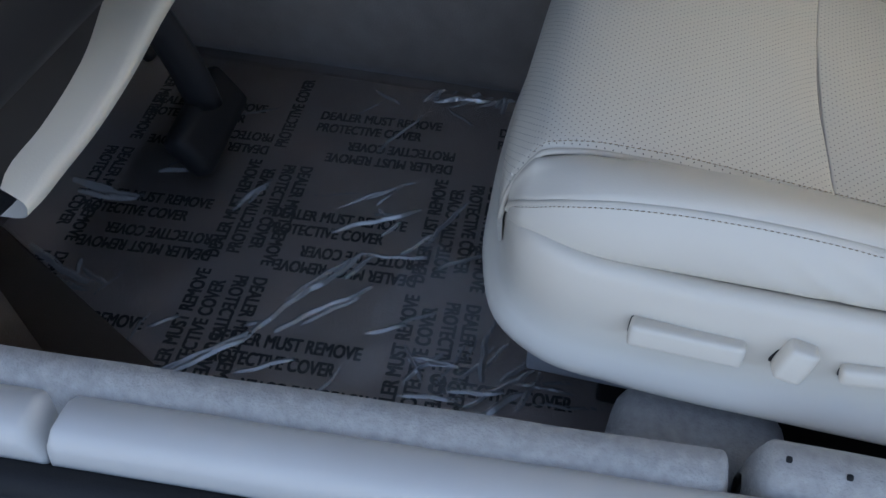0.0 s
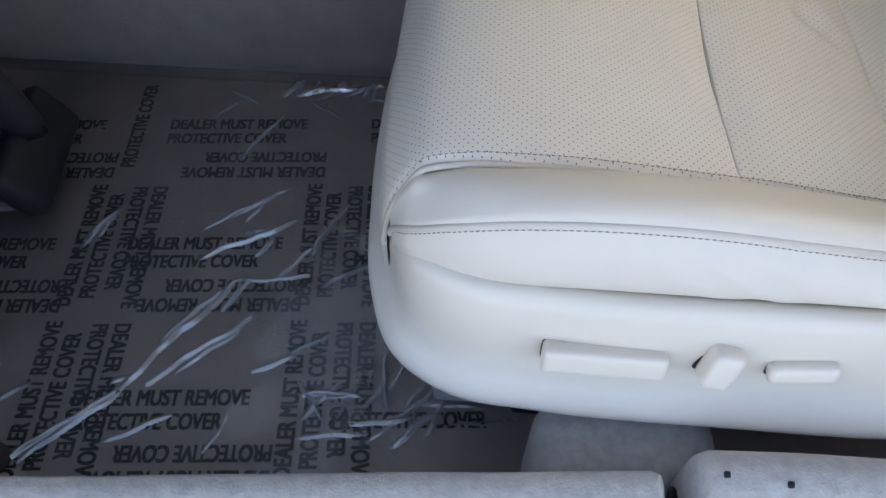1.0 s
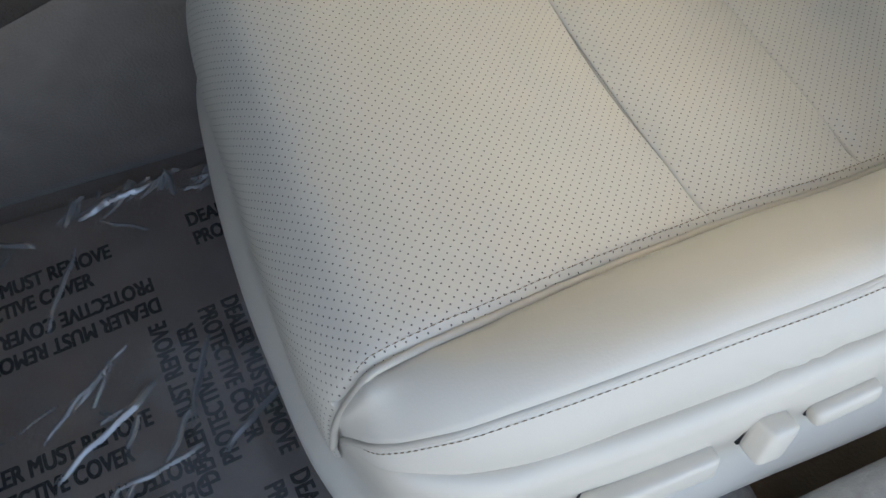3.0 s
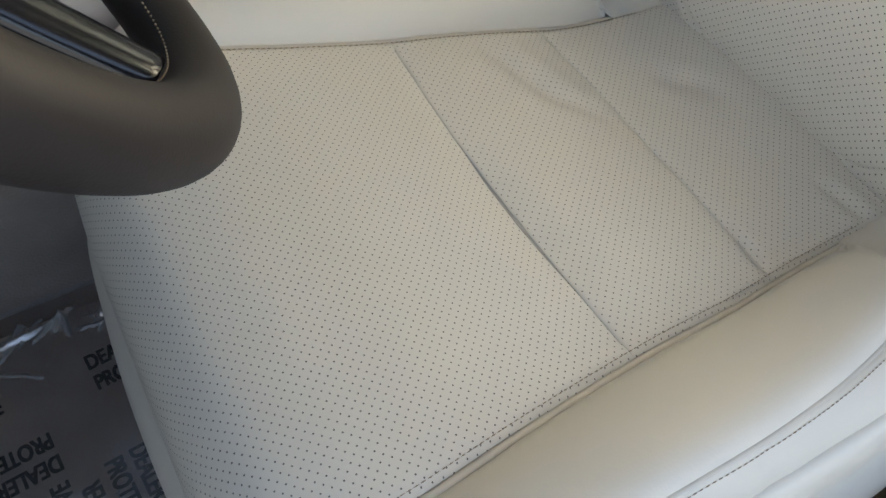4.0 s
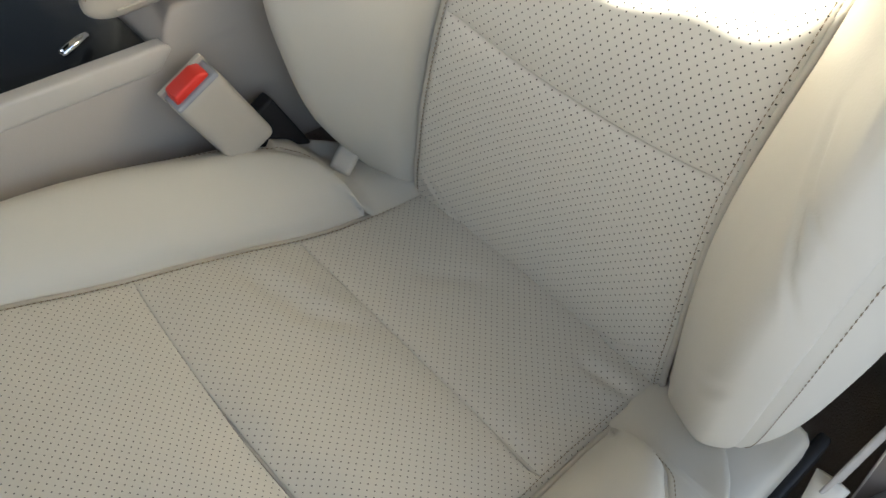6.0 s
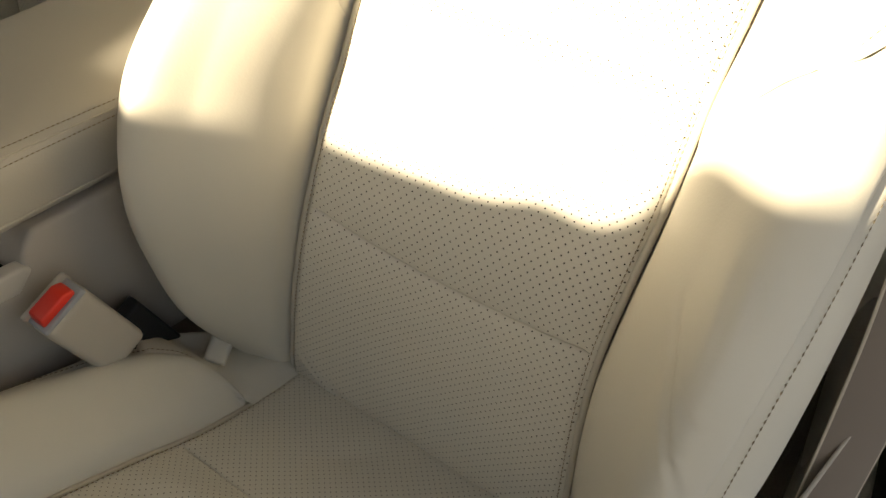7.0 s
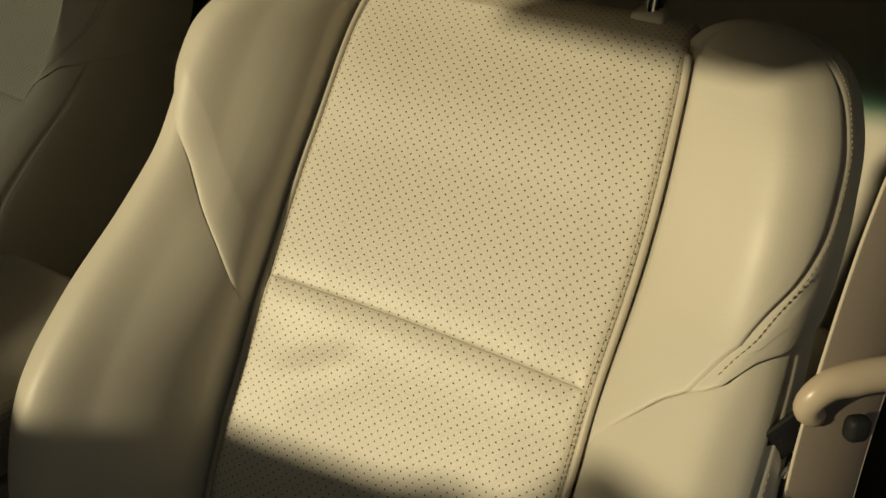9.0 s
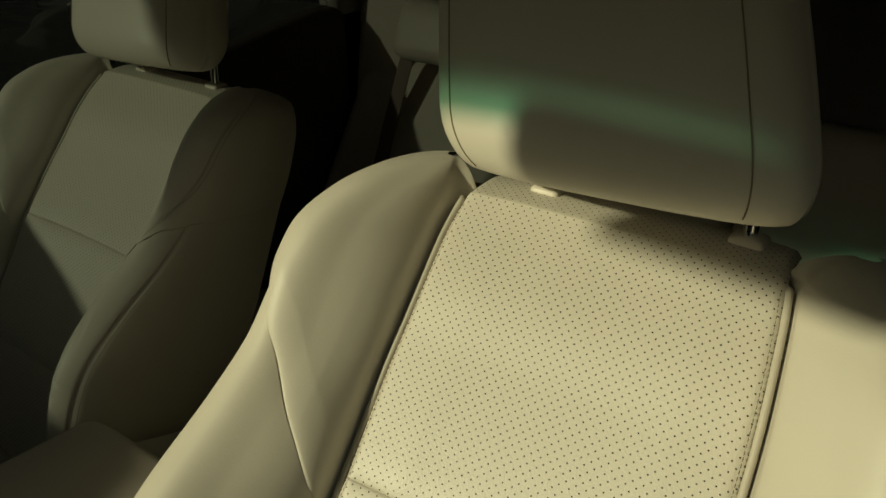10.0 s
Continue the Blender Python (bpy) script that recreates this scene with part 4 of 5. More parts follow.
def film_mesh():
    """A thin film with long sharp creases that lean towards the door, crumpled at two edges."""
    xs, ys = np.linspace(-0.90, -0.13, 430), np.linspace(-0.335, 0.262, 340)
    x, y = np.meshgrid(xs, ys, indexing="ij")
    z = np.full_like(x, 0.2350)
    rng = np.random.RandomState(4)
    folds = [((-0.63, -0.30), (-0.545, -0.215), 0.009), ((-0.545, -0.215), (-0.456, -0.074), 0.008), ((-0.520, -0.208), (-0.427, -0.118), 0.006), ((-0.505, -0.047), (-0.405, 0.018), 0.007), ((-0.514, -0.007), (-0.437, 0.059), 0.003), ((-0.86, -0.055), (-0.782, -0.045), 0.014), ((-0.852, -0.171), (-0.768, -0.193), 0.012), ((-0.645, -0.025), (-0.616, 0.02), 0.005), ((-0.411, -0.181), (-0.376, -0.165), 0.006), ((-0.381, -0.04), (-0.352, 0.043), 0.005), ((-0.356, -0.074), (-0.298, -0.029), 0.005), ((-0.531, 0.236), (-0.50, 0.217), 0.006), ((-0.77, 0.006), (-0.738, 0.013), 0.007), ((-0.456, -0.074), (-0.38, -0.06), 0.004)]
    for (x0, y0), (x1, y1), count, high in (((-0.36, -0.262), (-0.21, -0.205), 18, 0.0085), ((-0.49, 0.222), (-0.31, 0.25), 22, 0.0085), ((-0.80, -0.30), (-0.2, 0.24), 20, 0.0055)):
        for k in range(count):
            a, turn, far = rng.uniform((x0, y0), (x1, y1)), rng.normal(0.8, 0.35 if high < 0.007 else 0.6), rng.uniform(0.025, 0.10 if high < 0.007 else 0.08)
            folds.append((a, a + far * np.array([math.cos(turn), math.sin(turn)]), high * (0.25 + 0.75 * rng.uniform() ** 2)))
    # each long fold drags finer ones along beside it
    for (x0, y0), (x1, y1), high in list(folds[:8]):
        for k in range(3):
            p, q = sorted(rng.uniform(-0.15, 1.15, 2))
            shift = rng.uniform(-0.018, 0.018, 2)
            folds.append(((x0 + p * (x1 - x0) + shift[0], y0 + p * (y1 - y0) + shift[1]), (x0 + q * (x1 - x0) + shift[0] * 0.6, y0 + q * (y1 - y0) + shift[1] * 0.6), 0.6 * high))
    for (ax, ay), (bx, by), high in folds:
        d = np.array([bx - ax, by - ay])
        far = max(np.linalg.norm(d), 0.004)
        d /= far
        side = np.array([d[1], -d[0]]) * (1 if 0.2 * d[1] + d[0] > 0 else -1)
        s, w = (x - ax) * d[0] + (y - ay) * d[1], (x - ax) * side[0] + (y - ay) * side[1]
        w = w + 0.0020 * np.sin(s * 55 + ax * 50) + 0.0008 * np.sin(s * 170 + ay * 90)
        fade = np.clip(np.minimum(s + 0.01, far + 0.01 - s) / 0.02, 0, 1)
        tall = high * np.sqrt(fade) * np.clip(np.minimum(s + 0.01, far + 0.01 - s) / (0.5 * far), 0.15, 1) ** 0.6 * (0.86 + 0.14 * np.sin(s * 90 + ax * 300))
        z = np.maximum(z, 0.2350 + tall * np.where(w > 0, np.clip(1 - w / (0.42 * high + 0.001), 0, 1), np.exp(w / 0.0014)))
    z += 0.0012 * np.sin(x * 43 + 3 * np.sin(y * 17)) * np.sin(y * 31 + x * 9)
    rise = np.maximum(np.abs(np.diff(z, axis=0))[:, :-1] / (xs[1] - xs[0]), np.abs(np.diff(z, axis=1))[:-1] / (ys[1] - ys[0]))[::-1]
    z += 0.05 * np.clip((-0.80 - x) / 0.1, 0, 1) ** 2
    g = np.stack([x, y, z], -1)[::-1]
    me = sheet("film", g)
    me.materials.append(film_mat)
    me.materials.append(fold_glint_mat)
    # steep fold faces take the whitened glint material
    me.polygons.foreach_set("material_index", (rise > 0.30).astype(int).ravel())
    # cut slantwise along the kick panel
    bm = bmesh.new()
    bm.from_mesh(me)
    middles = ((f, f.calc_center_median()) for f in bm.faces)
    bmesh.ops.delete(bm, geom=[f for f, c in middles if c.y + 0.185 + 0.5 * (c.x + 0.84) + 0.004 * math.sin(60 * c.x) < 0 and c.y < -0.15 and c.x < -0.6], context="FACES")
    bm.to_mesh(me)
    bm.free()
    return me


film = part("protective_film", film_mesh(), film_mat, None, "creased clear protective film printed with black lettering")
tagged(film, category="floor film")


def lettering(text, size, wide):
    """A line of the built-in font as a thin mesh, its right end at the origin."""
    c = bpy.data.curves.new("lettering", "FONT")
    c.body, c.size, c.align_x, c.offset, c.extrude = text, size, "RIGHT", 0.0, 0.0001
    ob = bpy.data.objects.new("lettering", c)
    scene.collection.objects.link(ob)
    me = bpy.data.meshes.new_from_object(ob.evaluated_get(bpy.context.evaluated_depsgraph_get()))
    bpy.data.objects.remove(ob)
    span = max(v.co.x for v in me.vertices) - min(v.co.x for v in me.vertices)
    for v in me.vertices:
        v.co.x *= wide / span
    # a bold face: the same outlines once more, a hair aside
    plain = len(me.vertices)
    bm = bmesh.new()
    for dx, dy in ((0, 0), (0.0016, 0), (0.0016, 0.0012), (0, 0.0012)):
        first = len(bm.verts)
        bm.from_mesh(me)
        bm.verts.ensure_lookup_table()
        for k in range(first, first + plain):
            bm.verts[k].co += Vector((dx, dy, 0.00001 * first / plain))
    bm.to_mesh(me)
    bm.free()
    me.materials.append(ink)
    return me


WORDS = (lettering("DEALER MUST REMOVE", 0.0245, 0.177), lettering("PROTECTIVE COVER", 0.0245, 0.152))
BASE = pose(-0.416, -0.023, 0.2316, 0, 0, 4.7)
for i in range(-2, 2):
    for j in range(-2, 3):
        jog = 0.012 * math.sin(j * 2.1)
        spots = [(WORDS[0], jog, 0.0, 0), (WORDS[1], jog - 0.025, -0.026, 0), (WORDS[1], jog - 0.122, -0.042, 180), (WORDS[0], jog - 0.147, -0.068, 180)]
        spots += [(WORDS[0], 0.040, 0.10, 90), (WORDS[1], 0.064, 0.085, 90), (WORDS[1], 0.072, -0.055, -90), (WORDS[0], 0.096, -0.08, -90)]
        for me, a, b, turn in spots:
            m = BASE @ pose(a + 0.262 * i, b + 0.198 * j, 0, 0, 0, turn)
            ends = [m @ Vector((q, 0.008, 0)) for q in (0, -0.177)]
            if all(-0.885 < e.x < -0.16 and -0.335 < e.y < 0.25 for e in ends):
                ob = part("lettering", me, ink, film)
                ob.matrix_basis = m

# ---- instrument panel, pedals and steering wheel ----
dash = thing("instrument_panel", "black instrument panel with an ivory lower edge", "dashboard")
part("upper_panel", prism([(-1.25, 0.60), (-0.66, 0.66), (-0.585, 0.64), (-0.575, 0.70), (-0.60, 0.86), (-0.62, 0.94), (-0.68, 0.96), (-1.25, 0.965)], -0.37, 1.19, 0.02), black_plastic, dash)
# ridge heights fitted so the unseen hood casts the shadow edge on seats
RIDGE = curve((-0.37, -0.25, -0.20, -0.10, 0.12, 0.20, 0.25, 0.29, 0.32, 0.355, 0.385, 0.405, 0.422, 0.44, 0.484, 0.505, 0.53, 0.575, 0.62, 0.68, 0.72, 0.84, 0.91, 1.19), (0.985, 0.99, 1.045, 1.070, 1.080, 1.088, 1.098, 1.090, 1.089, 1.087, 1.072, 1.045, 1.015, 1.008, 1.006, 0.997, 0.990, 0.985, 0.981, 0.979, 0.985, 0.992, 1.025, 1.03))
hood = np.array([strand([(-1.0, y, 0.97), (-0.80, y, 0.5 * float(RIDGE(y)) + 0.49), (-0.70, y, float(RIDGE(y)) - 0.003), (-0.645, y, float(RIDGE(y))), (-0.612, y, float(RIDGE(y)) - 0.014), (-0.606, y, float(RIDGE(y)) - 0.03), (-0.615, y, 0.95)], 24) for y in np.linspace(-0.37, 1.19, 120)])
part("hood", sheet("hood", hood), black_plastic, dash, "unseen dash top and gauge hood, shaped to cast the shadow edge")
lip = []
for y in np.linspace(-0.372, 0.25, 50):
    fx = float(curve((-0.372, -0.36, -0.31, -0.23, -0.13, 0.25), (-0.583, -0.588, -0.592, -0.606, -0.640, -0.66))(y))
    bx = float(curve((-0.372, -0.36, -0.33, -0.28, -0.2, -0.12, 0.25), (-0.566, -0.564, -0.564, -0.565, -0.574, -0.588, -0.60))(y))
    lip.append(strand([(fx, y, 0.612), (0.5 * fx + 0.5 * bx, y, 0.606), (bx, y, 0.598), (bx - 0.004, y, 0.585), (bx - 0.03, y, 0.578)], 16))
part("lower_edge", sheet("lower_edge", np.array(lip)), vinyl, dash, "ivory vinyl lower edge")
lower = [strand([(p[0, 0] + 0.004, p[0, 1], 0.611), (p[0, 0] - 0.01, p[0, 1], 0.66), (p[0, 0] - 0.02, p[0, 1], 0.80)], 8) for p in lip]
part("knee_panel", sheet("knee_panel", np.array(lower)), black_plastic, dash, "black knee panel")

brake = thing("brake_pedal", "black rubber brake pedal on a dark steel arm", "pedal")
part("pedal_arm", tube("pedal_arm", strand([(-0.73, -0.02, 0.66), (-0.70, -0.010, 0.52), (-0.69, 0.015, 0.42), (-0.69, 0.03, 0.35)], 16), 0.026, 10, 0.6, up=(0, 1, 0)), black_plastic, brake)
part("pedal_pad", block((0.035, 0.145, 0.070), 0.016, 3, pose(-0.69, 0.025, 0.322, 6, -28, 0)), rubber, brake, "black rubber pad")
gas = thing("accelerator_pedal", "black accelerator pedal hanging over the carpet", "pedal")
part("pedal_pad", block((0.02, 0.06, 0.17), 0.008, 3, pose(-0.90, 0.19, 0.36, 0, -32, 0)), rubber, gas)
part("pedal_arm", tube("pedal_arm", strand([(-0.97, 0.19, 0.60), (-0.94, 0.19, 0.48), (-0.92, 0.19, 0.40)], 10), 0.012, 8, up=(0, 1, 0)), black_plastic, gas)

wheel = thing("steering_wheel", "dark brown leather steering wheel with thumb grips", "steering wheel")
WHEEL = pose(*WHEEL_AT, 0, WHEEL_TILT, WHEEL_TURN)


def rim_mesh():
    rows = []
    for a in np.linspace(0, 2 * math.pi, 160, endpoint=False):
        grip = math.exp(-(((abs(math.sin(a / 2 + math.pi / 4 * 0)) - 0.78) / 0.10) ** 2))
        fat = 1 + 0.16 * grip
        ring = []
        for w in np.linspace(0, 2 * math.pi, 28, endpoint=False):
            r = 0.1912 + 0.0176 * fat * math.cos(w)
            ring.append((0.0168 * fat * math.sin(w), r * math.sin(a), -r * math.cos(a)))
        rows.append(ring)
    rows.append(rows[0])
    return sheet("rim", np.array(rows), close=True)


rim = part("rim", rim_mesh(), wheel_leather, wheel)
rim.matrix_basis = WHEEL
seam_ring = np.array([(0.004, 0.1734 * math.sin(a), -0.1734 * math.cos(a)) for a in np.linspace(0, 2 * math.pi, 300)])
ring = part("stitching", stitches("stitching", seam_ring, 0.0045, 0.0032, 0.0006, (0, 0, 0)), thread, rim)
hub = part("hub", block((0.05, 0.15, 0.12), 0.022, 4, pose(-0.03, 0, 0.005)), wheel_leather, wheel, "padded hub")
hub.matrix_basis = WHEEL
for a0 in (-72, 72, -28, 28):
    a = radians(a0)
    line = strand([(-0.028, 0.05 * math.sin(a), -0.05 * math.cos(a)), (-0.020, 0.11 * math.sin(a), -0.11 * math.cos(a)), (-0.004, 0.182 * math.sin(a), -0.182 * math.cos(a))], 12)
    spoke = part("spoke", tube("spoke", line, np.linspace(0.026, 0.017, 12), 12, 0.45, up=(1, 0, 0)), gloss_black, wheel, "glossy dark spoke")
    spoke.matrix_basis = WHEEL

# ---- centre console, armrest, buckle ----
console = thing("center_console", "ivory centre console with black tray and silver edge", "console")
part("console_body", prism([(-0.28, 0.50), (0.62, 0.50), (0.62, 0.66), (0.34, 0.702), (0.118, 0.678), (0.109, 0.664), (0.104, 0.640), (0.098, 0.629), (-0.28, 0.617)], 0.272, 0.535, 0.006), console_vinyl, console)
part("edge_strip", prism([(-0.28, 0.6175), (0.098, 0.629), (0.112, 0.647), (0.105, 0.652), (-0.28, 0.6405)], 0.268, 0.284, 0.004), strip_vinyl, console, "pale satin edge strip")
part("tray", prism([(-0.28, 0.618), (0.10, 0.630), (0.10, 0.646), (-0.28, 0.634)], 0.286, 0.534, 0.003), gloss_black, console, "gloss black tray with cup holders")
part("front_body", prism([(-0.62, 0.40), (-0.283, 0.50), (-0.283, 0.634), (-0.62, 0.622)], 0.274, 0.534, 0.004), dark_carpet_and_shade, console, "dark carpeted front of the console")
part("tray_handle", tube("tray_handle", strand([(0.035, 0.30, 0.652), (0.05, 0.303, 0.657), (0.062, 0.315, 0.652)], 10), 0.004, 8), chrome, console)


def armrest_mesh(rows=70):
    """A wedge of padding, its nose cut back towards the passenger."""
    g = []
    for k in np.r_[0.2 * np.linspace(0, 1, 26) ** 1.5, np.linspace(0.22, 0.86, rows - 44), 1 - 0.13 * np.linspace(1, 0, 18) ** 1.5]:
        t = 0.34 * k
        e = math.sqrt(max(0.0, 1 - max(0.0, 1 - t / 0.045) ** 2))
        tail = math.sqrt(max(0.0, 1 - max(0.0, 1 - (0.34 - t) / 0.035) ** 2))
        half, high = (0.082 + 0.020 * e) * (0.86 + 0.14 * tail), 0.006 + 0.029 * e
        w = np.linspace(0, 2 * math.pi, 72, endpoint=False)
        cy = np.sign(np.cos(w)) * np.abs(np.cos(w)) ** 0.34
        cz = np.sign(np.sin(w)) * np.abs(np.sin(w)) ** 0.46
        y = 0.374 + half * cy
        nose = 0.024 + 0.10 * (1 - np.exp(-(y - 0.272) / 0.04)) + 0.2 * (y - 0.272)
        x = nose + t * (0.365 - nose) / 0.34
        rise = x - 0.024
        g.append(np.stack([x, y, 0.7025 + 0.122 * rise + (high + 0.035 * rise) * cz * (0.15 + 0.85 * tail)], 1))
    return np.array(g)


pad = armrest_mesh()
armrest = part("armrest", sheet("armrest", pad, close=True), armrest_leather, console, "ivory leather armrest pad with double stitching")


def along_pad(level, first, drop=0.0):
    """A line on the driver's flank of the pad at a share of its height, turning down at the nose."""
    line = []
    for n, r in enumerate(pad[first:-18]):
        flank = r[19:54]
        low, top = r[:, 2].min(), r[:, 2].max()
        h = low + (top - low) * (level - drop * math.exp(-n / 3.0))
        order = np.argsort(flank[:, 2])
        line.append([np.interp(h, flank[order, 2], flank[order, c]) for c in range(3)])
    return np.array(line)


for level, first, drop in ((0.80, 10, 0.45), (0.68, 13, 0.42)):
    part("stitching", stitches("stitching", strand(along_pad(level, first, drop), 90) + np.array([(0, -0.0006, 0)])), thread, armrest)
for level, first, drop in ((0.74, 12, 0.44), (0.14, 20, 0.0)):
    part("seam", tube("seam", strand(along_pad(level, first, drop), 90), 0.0011, 5), piping_leather, armrest)

buckle = thing("seat_belt_buckle", "beige plastic seat belt buckle with red release button", "seat belt buckle")
TILT = pose(0.130, 0.236, 0.590, 0, -30, 0)
for name, bm, mat, label in (
    ("housing", block((0.047, 0.027, 0.094), 0.009, 5), buckle_plastic, "beige plastic housing"),
    ("button_rim", block((0.044, 0.026, 0.005), 0.002, 3, pose(0, 0.0, 0.0465)), grey_plastic, "pale grey inner well"),
    ("lip", block((0.047, 0.0045, 0.014), 0.002, 3, pose(0, 0.0115, 0.048, 10, 0, 0)), buckle_plastic, "raised far lip"),
    ("release_button", prism([(-0.021, -0.006), (-0.016, 0.009), (0.010, 0.009), (0.017, 0.004), (0.015, -0.006)], -0.008, 0.010, 0.0025), red_plastic, "red release button"),
    # stalk made wide and black to fill the shaded gap by the console
    ("stalk", block((0.060, 0.016, 0.12), 0.003, 2, pose(0.012, 0.012, -0.09)), black_plastic, "black webbing stalk, widened to stand in for the shaded gap"),
):
    ob = part(name, bm, mat, buckle, label)
    ob.matrix_basis = TILT @ pose(0, -0.001, 0.0475) if name == "release_button" else TILT
clip = thing("seat_anchor_cover", "small ivory plastic cover in the seat joint", "anchor cover")
part("cover", block((0.03, 0.022, 0.018), 0.005, 3, pose(0.232, 0.203, 0.514, 20, -25, 25)), plastic, clip)

# ---- seat belt of the driver, hanging down the pillar ----
belt = thing("seat_belt", "taupe webbing seat belt with a cream plastic tongue", "seat belt")


def webbing_mesh(line, across, width, thick=0.0014):
    line, a = np.array(line), np.array(across, float)
    a /= np.linalg.norm(a)
    d = np.gradient(line, axis=0)
    n = np.cross(d, a)
    n /= np.linalg.norm(n, axis=1, keepdims=True)
    ring = [line + a * (width / 2 * u) + n * (thick * v) for u, v in ((-1, -0.4), (-0.94, -1), (0, -1), (0.94, -1), (1, -0.4), (1, 0.4), (0.94, 1), (0, 1), (-0.94, 1), (-1, 0.4))]
    return sheet("webbing", np.stack(ring, 1), close=True)


BELT = strand([(0.43, -0.335, 1.27), (0.36, -0.286, 1.08), (0.325, -0.283, 0.94), (0.345, -0.300, 0.75), (0.40, -0.318, 0.42), (0.41, -0.322, 0.30)], 60)
ACROSS = (0.62, -0.78, 0.0)
part("webbing", webbing_mesh(BELT, ACROSS, 0.046), webbing, belt)
a = np.array(ACROSS) / np.linalg.norm(ACROSS)
for s in (-1, 1):
    part("edge", tube("edge", BELT + a * (s * 0.0228), 0.0012, 6, up=(0, 1, 0)), web_edge, belt)
TONGUE = pose(0.322, -0.287, 0.946, 0, -8, -52)
hook = strand([(-0.020, 0.004, -0.017), (-0.027, 0.002, -0.012), (-0.029, 0.001, -0.007), (-0.028, 0, -0.002), (-0.020, 0, 0.005), (-0.004, 0, 0.008), (0.03, 0, 0.009), (0.062, 0, 0.008), (0.072, 0.002, -0.004), (0.066, 0.004, -0.018)], 50)
for name, bm, mat, label in (
    ("tongue_grip", tube("tongue_grip", hook, np.r_[np.linspace(0.0065, 0.0100, 16), np.full(34, 0.0100)], 14, 0.9, up=(0, 1, 0)), tan_plastic, "tan plastic tongue loop"),
    ("stop_button", block((0.013, 0.010, 0.015), 0.0048, 4, pose(-0.004, -0.009, -0.018)), rubber, "dark stop button"),
    ("tongue_plate", block((0.020, 0.003, 0.042), 0.001, 2, pose(-0.014, 0.006, -0.046, 0, 30, 0)), chrome, "steel latch plate"),
):
    ob = part(name, bm, mat, belt, label)
    ob.matrix_basis = TONGUE

anchor = tube("anchor_cover", strand([(0.18, -0.292, 0.385), (0.23, -0.289, 0.418), (0.27, -0.286, 0.460), (0.303, -0.284, 0.503)], 20), np.r_[np.full(15, 0.0065), np.linspace(0.008, 0.013, 5)], 12, 0.5)
part("anchor_cover", anchor, plastic, belt, "ivory plastic cover of the lap belt anchor")
lap = strand([(0.297, -0.285, 0.498), (0.328, -0.290, 0.55), (0.37, -0.304, 0.66), (0.385, -0.318, 0.80)], 24)
part("webbing", webbing_mesh(lap, (0.8, -0.1, -0.55), 0.040), pale_webbing, belt, "pale lap webbing")

# ---- shell of the car: roof, pillars, doors, rear bench, windscreen ----
slab("roof", -0.30, 2.1, -0.50, 1.32, 1.43, 1.48, headliner, "beige cloth headliner under the roof", 0.02)
# unseen rail, added to keep door-side sky light off headrest and rear
slab("sky_block_rail", -0.30, 2.0, -0.50, -0.405, 1.31, 1.432, headliner, "unseen roof rail added to cut sky light on the headrest", 0.02)
slab("wall_front", -1.32, -1.22, -0.52, 1.34, 0.0, 0.96, black_plastic, "dark bulkhead below the windscreen", 0.01)
slab("wall_rear", 2.0, 2.1, -0.50, 1.32, 0.1, 1.45, headliner, "rear wall below the back window", 0.01)
for name, y0, y1 in (("driver", -0.45, -0.385), ("passenger", 1.20, 1.27)):
    tagged(part("b_pillar", prism([(0.46, 0.36), (0.64, 0.36), (0.60, 0.85), (0.55, 1.44), (0.46, 1.44), (0.50, 0.85)], y0, y1, 0.015), headliner, None, "beige trimmed door pillar"), kind="structure")
    tagged(part("a_pillar", prism([(-1.25, 0.93), (-1.12, 0.93), (-0.10, 1.40), (-0.12, 1.46), (-0.20, 1.46)], y0, y1, 0.01), headliner, None, "beige trimmed windscreen pillar"), kind="structure")
    # near-black stands in for cabin shade; beltline raised to shade the pillar
    tagged(part("rear_door", prism([(0.62, 0.10), (1.66, 0.10), (1.66, 1.25), (1.45, 1.20), (1.05, 1.04), (0.60, 0.97)], y0, y1, 0.02), dark_carpet_and_shade, None, "rear door panel, coloured near black for the cabin shade"), kind="structure")
    # the same shade colour carried on behind the door
    tagged(part("rear_quarter", prism([(1.664, 0.10), (2.05, 0.10), (2.05, 0.92), (1.664, 0.92)], y0, y1, 0.01), dark_carpet_and_shade, None, "quarter panel, coloured near black for the cabin shade"), kind="structure")
    tagged(part("rear_pillar", prism([(1.62, 0.92), (2.1, 0.92), (2.1, 1.45), (1.45, 1.45)], y0, y1, 0.02), headliner, None, "beige rear pillar"), kind="structure")
tagged(part("front_door", prism([(-1.2, 0.10), (0.48, 0.10), (0.48, 0.93), (-1.2, 0.95)], 1.20, 1.27, 0.02), vinyl, None, "ivory passenger door panel"), kind="structure")

tint = bpy.data.materials.new("green_shade_band")
tint.use_nodes = True
tn = tint.node_tree
tn.nodes.remove(tn.nodes["Principled BSDF"])
tint_clear = tn.nodes.new("ShaderNodeBsdfTransparent")
tint_clear.inputs[0].default_value = (0.16, 0.42, 0.34, 1)
tint_where, tint_xyz, tint_ramp = tn.nodes.new("ShaderNodeTexCoord"), tn.nodes.new("ShaderNodeSeparateXYZ"), tn.nodes.new("ShaderNodeMapRange")
tint_ramp.data_type = "FLOAT_VECTOR"
tn.links.new(tint_where.outputs["Object"], tint_xyz.inputs[0])
tn.links.new(tint_xyz.outputs[2], tint_ramp.inputs["Vector"])
tint_ramp.inputs[7].default_value, tint_ramp.inputs[8].default_value = (1.338, 1.338, 1.338), (1.362, 1.362, 1.362)
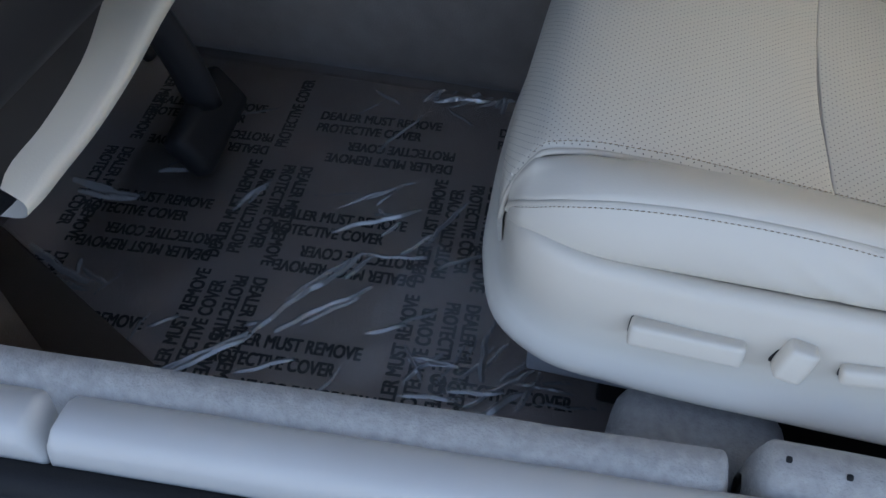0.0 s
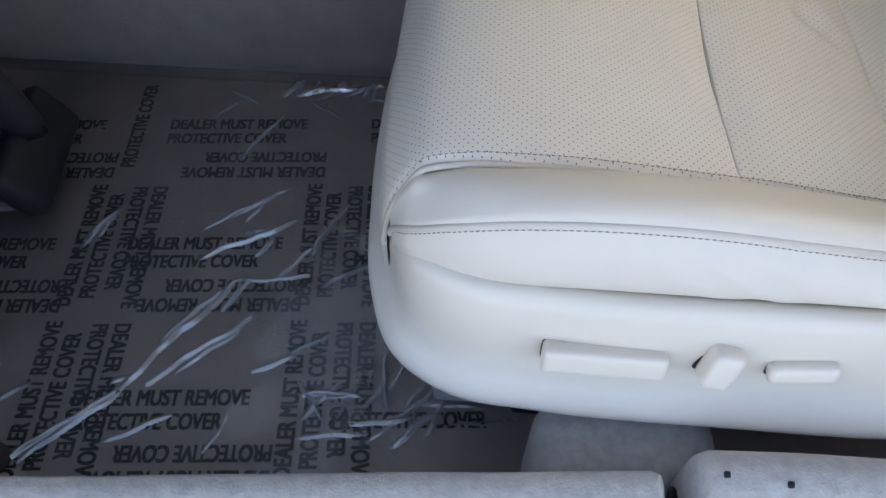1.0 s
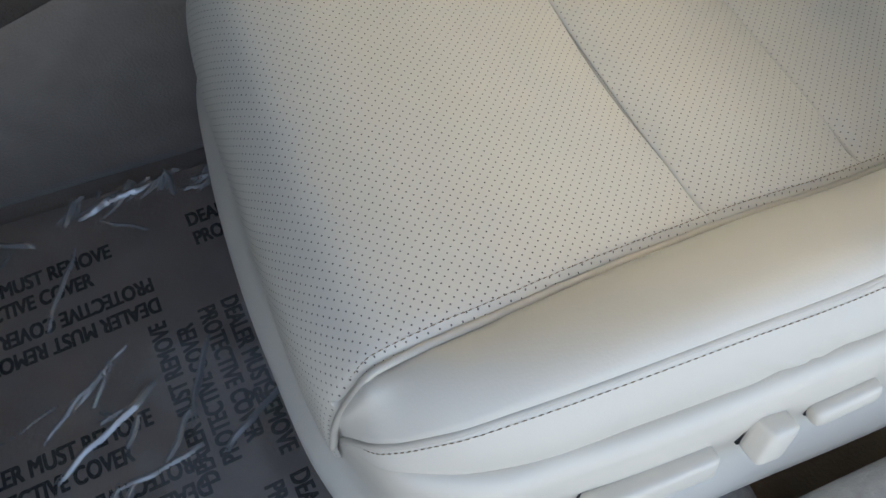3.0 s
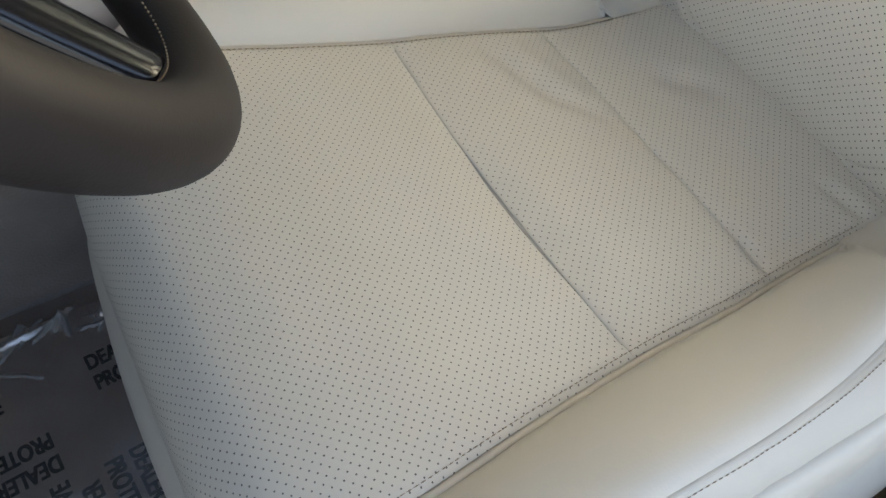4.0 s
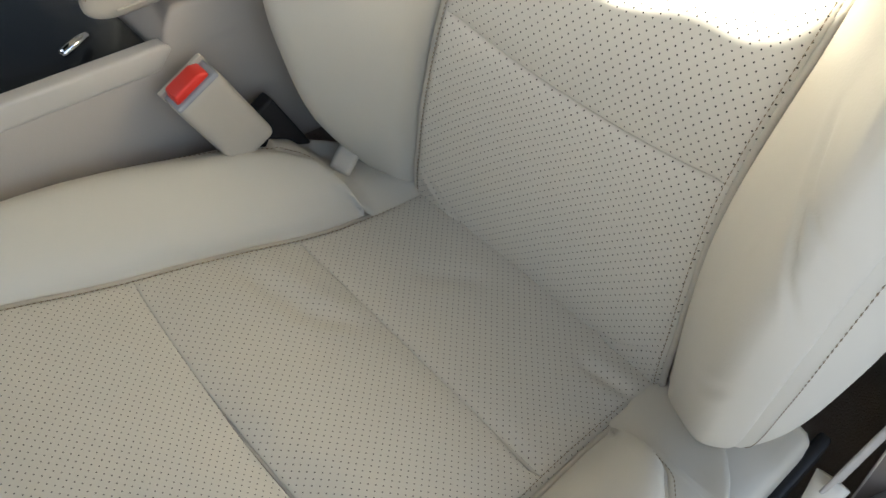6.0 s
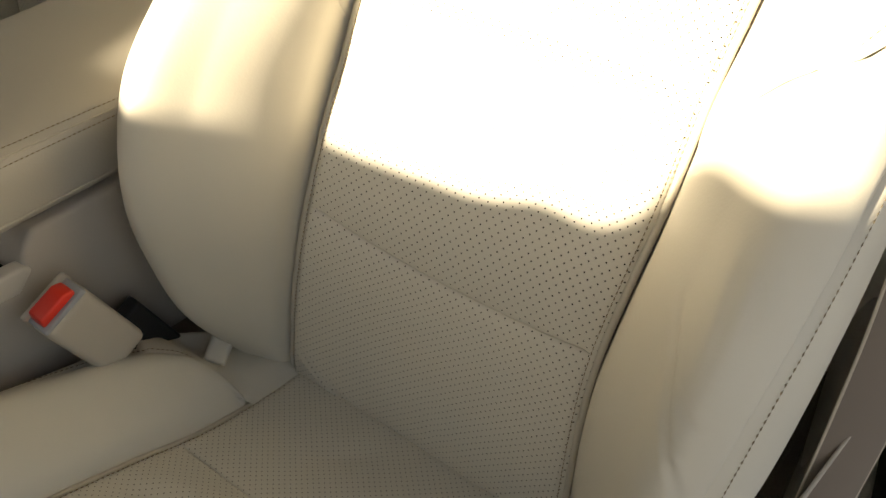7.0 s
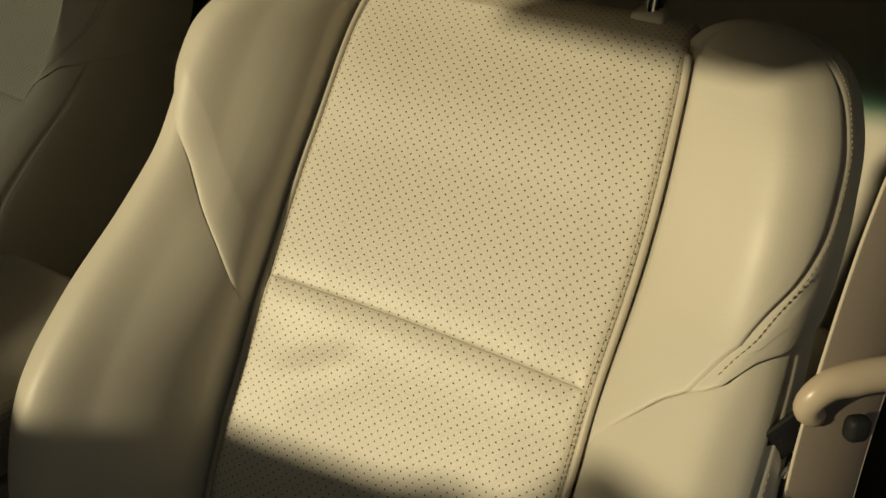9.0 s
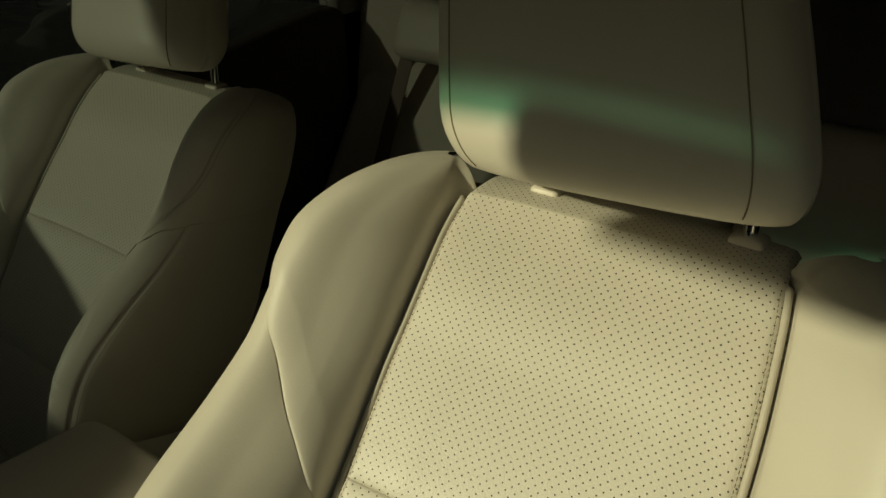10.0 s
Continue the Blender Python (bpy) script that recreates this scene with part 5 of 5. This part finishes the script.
tint_ramp.inputs[9].default_value, tint_ramp.inputs[10].default_value = (0.30, 0.50, 0.43), (0.01, 0.04, 0.035)
tn.links.new(tint_ramp.outputs["Vector"], tint_clear.inputs[0])
tn.links.new(tint_clear.outputs[0], tn.nodes["Material Output"].inputs[0])
band = prism([(-0.105, 1.4275), (-0.100, 1.4305), (-0.312, 1.338), (-0.317, 1.335)], -0.38, 1.19, 0)
tagged(part("windscreen", band, tint, None, "green shade band along the top of the windscreen"), kind="structure")

# unseen side panes, tinted darker than plain glass to cut cabin fill light
dim_glass = bpy.data.materials.new("dimming_glass")
dim_glass.use_nodes = True
sn = dim_glass.node_tree
sn.nodes.remove(sn.nodes["Principled BSDF"])
dim_clear, dim_gloss, dim_mix = sn.nodes.new("ShaderNodeBsdfTransparent"), sn.nodes.new("ShaderNodeBsdfGlossy"), sn.nodes.new("ShaderNodeMixShader")
dim_clear.inputs[0].default_value, dim_gloss.inputs["Roughness"].default_value = (0.32, 0.34, 0.335, 1), 0.02
dim_mix.inputs[0].default_value = 0.06
sn.links.new(dim_clear.outputs[0], dim_mix.inputs[1])
sn.links.new(dim_gloss.outputs[0], dim_mix.inputs[2])
sn.links.new(dim_mix.outputs[0], sn.nodes["Material Output"].inputs[0])
slab("door_window", -1.05, 0.47, 1.232, 1.236, 0.90, 1.44, dim_glass, "unseen passenger door pane, tinted to cut fill light", 0)
# rear panes dimmed further to keep the rear cabin dark
rear_dim_glass = dim_glass.copy()
rear_dim_glass.name = "rear_dimming_glass"
rear_dim_glass.node_tree.nodes["Transparent BSDF"].inputs[0].default_value = (0.20, 0.21, 0.205, 1)
dark_dim_glass = dim_glass.copy()
dark_dim_glass.name = "dark_dimming_glass"
dark_dim_glass.node_tree.nodes["Transparent BSDF"].inputs[0].default_value = (0.05, 0.055, 0.055, 1)
for y, pane in ((-0.42, dark_dim_glass), (1.232, rear_dim_glass)):
    slab("rear_window", 0.62, 1.64, y, y + 0.004, 0.94, 1.44, pane, "unseen rear door pane, tinted to darken the rear cabin", 0)
tagged(part("pillar_trim", prism([(1.63, 0.90), (1.98, 0.90), (1.98, 1.43), (1.56, 1.43), (1.60, 1.20)], 1.015, 1.196, 0.03), vinyl, None, "cream trim of the rear pillar"), kind="structure")
glass = bpy.data.materials.new("windscreen_glass")
glass.use_nodes = True
gn = glass.node_tree
gn.nodes.remove(gn.nodes["Principled BSDF"])
glass_clear = gn.nodes.new("ShaderNodeBsdfTransparent")
glass_clear.inputs[0].default_value = (0.745, 0.745, 0.72, 1)
gn.links.new(glass_clear.outputs[0], gn.nodes["Material Output"].inputs[0])
tagged(part("windscreen", prism([(-0.319, 1.3345), (-0.314, 1.3375), (-1.192, 0.956), (-1.197, 0.953)], -0.38, 1.19, 0), glass, None, "clear laminated windscreen below its shade band"), kind="structure")

mirror = thing("rear_view_mirror", "black rear-view mirror under the roof front", "mirror")
part("housing", block((0.035, 0.32, 0.085), 0.018, 4, pose(-0.30, 0.352, 1.305, 6, 12, 18)), black_plastic, mirror)
part("stem", tube("stem", strand([(-0.30, 0.37, 1.325), (-0.33, 0.385, 1.328), (-0.36, 0.40, 1.325)], 8), 0.009, 8, up=(0, 1, 0)), black_plastic, mirror)


def bench_block(x0, x1, y0, y1, z0, z1, lean):
    bm = block((x1 - x0, y1 - y0, z1 - z0), 0.05, 5, Matrix.Translation(((x0 + x1) / 2, (y0 + y1) / 2, (z0 + z1) / 2)))
    for v in bm.verts:
        v.co.x += lean * (v.co.z - z0)
    return bm


bench = thing("rear_bench", "ivory leather rear bench seat in deep shade", "rear seat")
part("bench_cushion", bench_block(0.95, 1.50, -0.36, 1.18, 0.25, 0.52, 0), leather, bench)
for y0, y1 in ((-0.36, 0.15), (0.15, 0.67), (0.67, 1.18)):
    part("bench_back", bench_block(1.40, 1.60, y0 + 0.002, y1 - 0.002, 0.48, 1.14, 0.36), leather, bench)
for y in (0.90,):
    part("bench_headrest", bench_block(1.50, 1.60, y - 0.12, y + 0.12, 1.12, 1.27, 0.2), leather, bench, "ivory leather rear headrest")

rear_belt = thing("seat_belt", "taupe rear seat belt hanging beside the bench", "seat belt")
part("webbing", webbing_mesh(strand([(1.59, 0.985, 1.36), (1.575, 0.99, 1.20), (1.555, 1.00, 1.05), (1.53, 1.01, 0.85), (1.50, 1.02, 0.60)], 30), (0.15, 1.0, 0.05), 0.046), webbing, rear_belt)
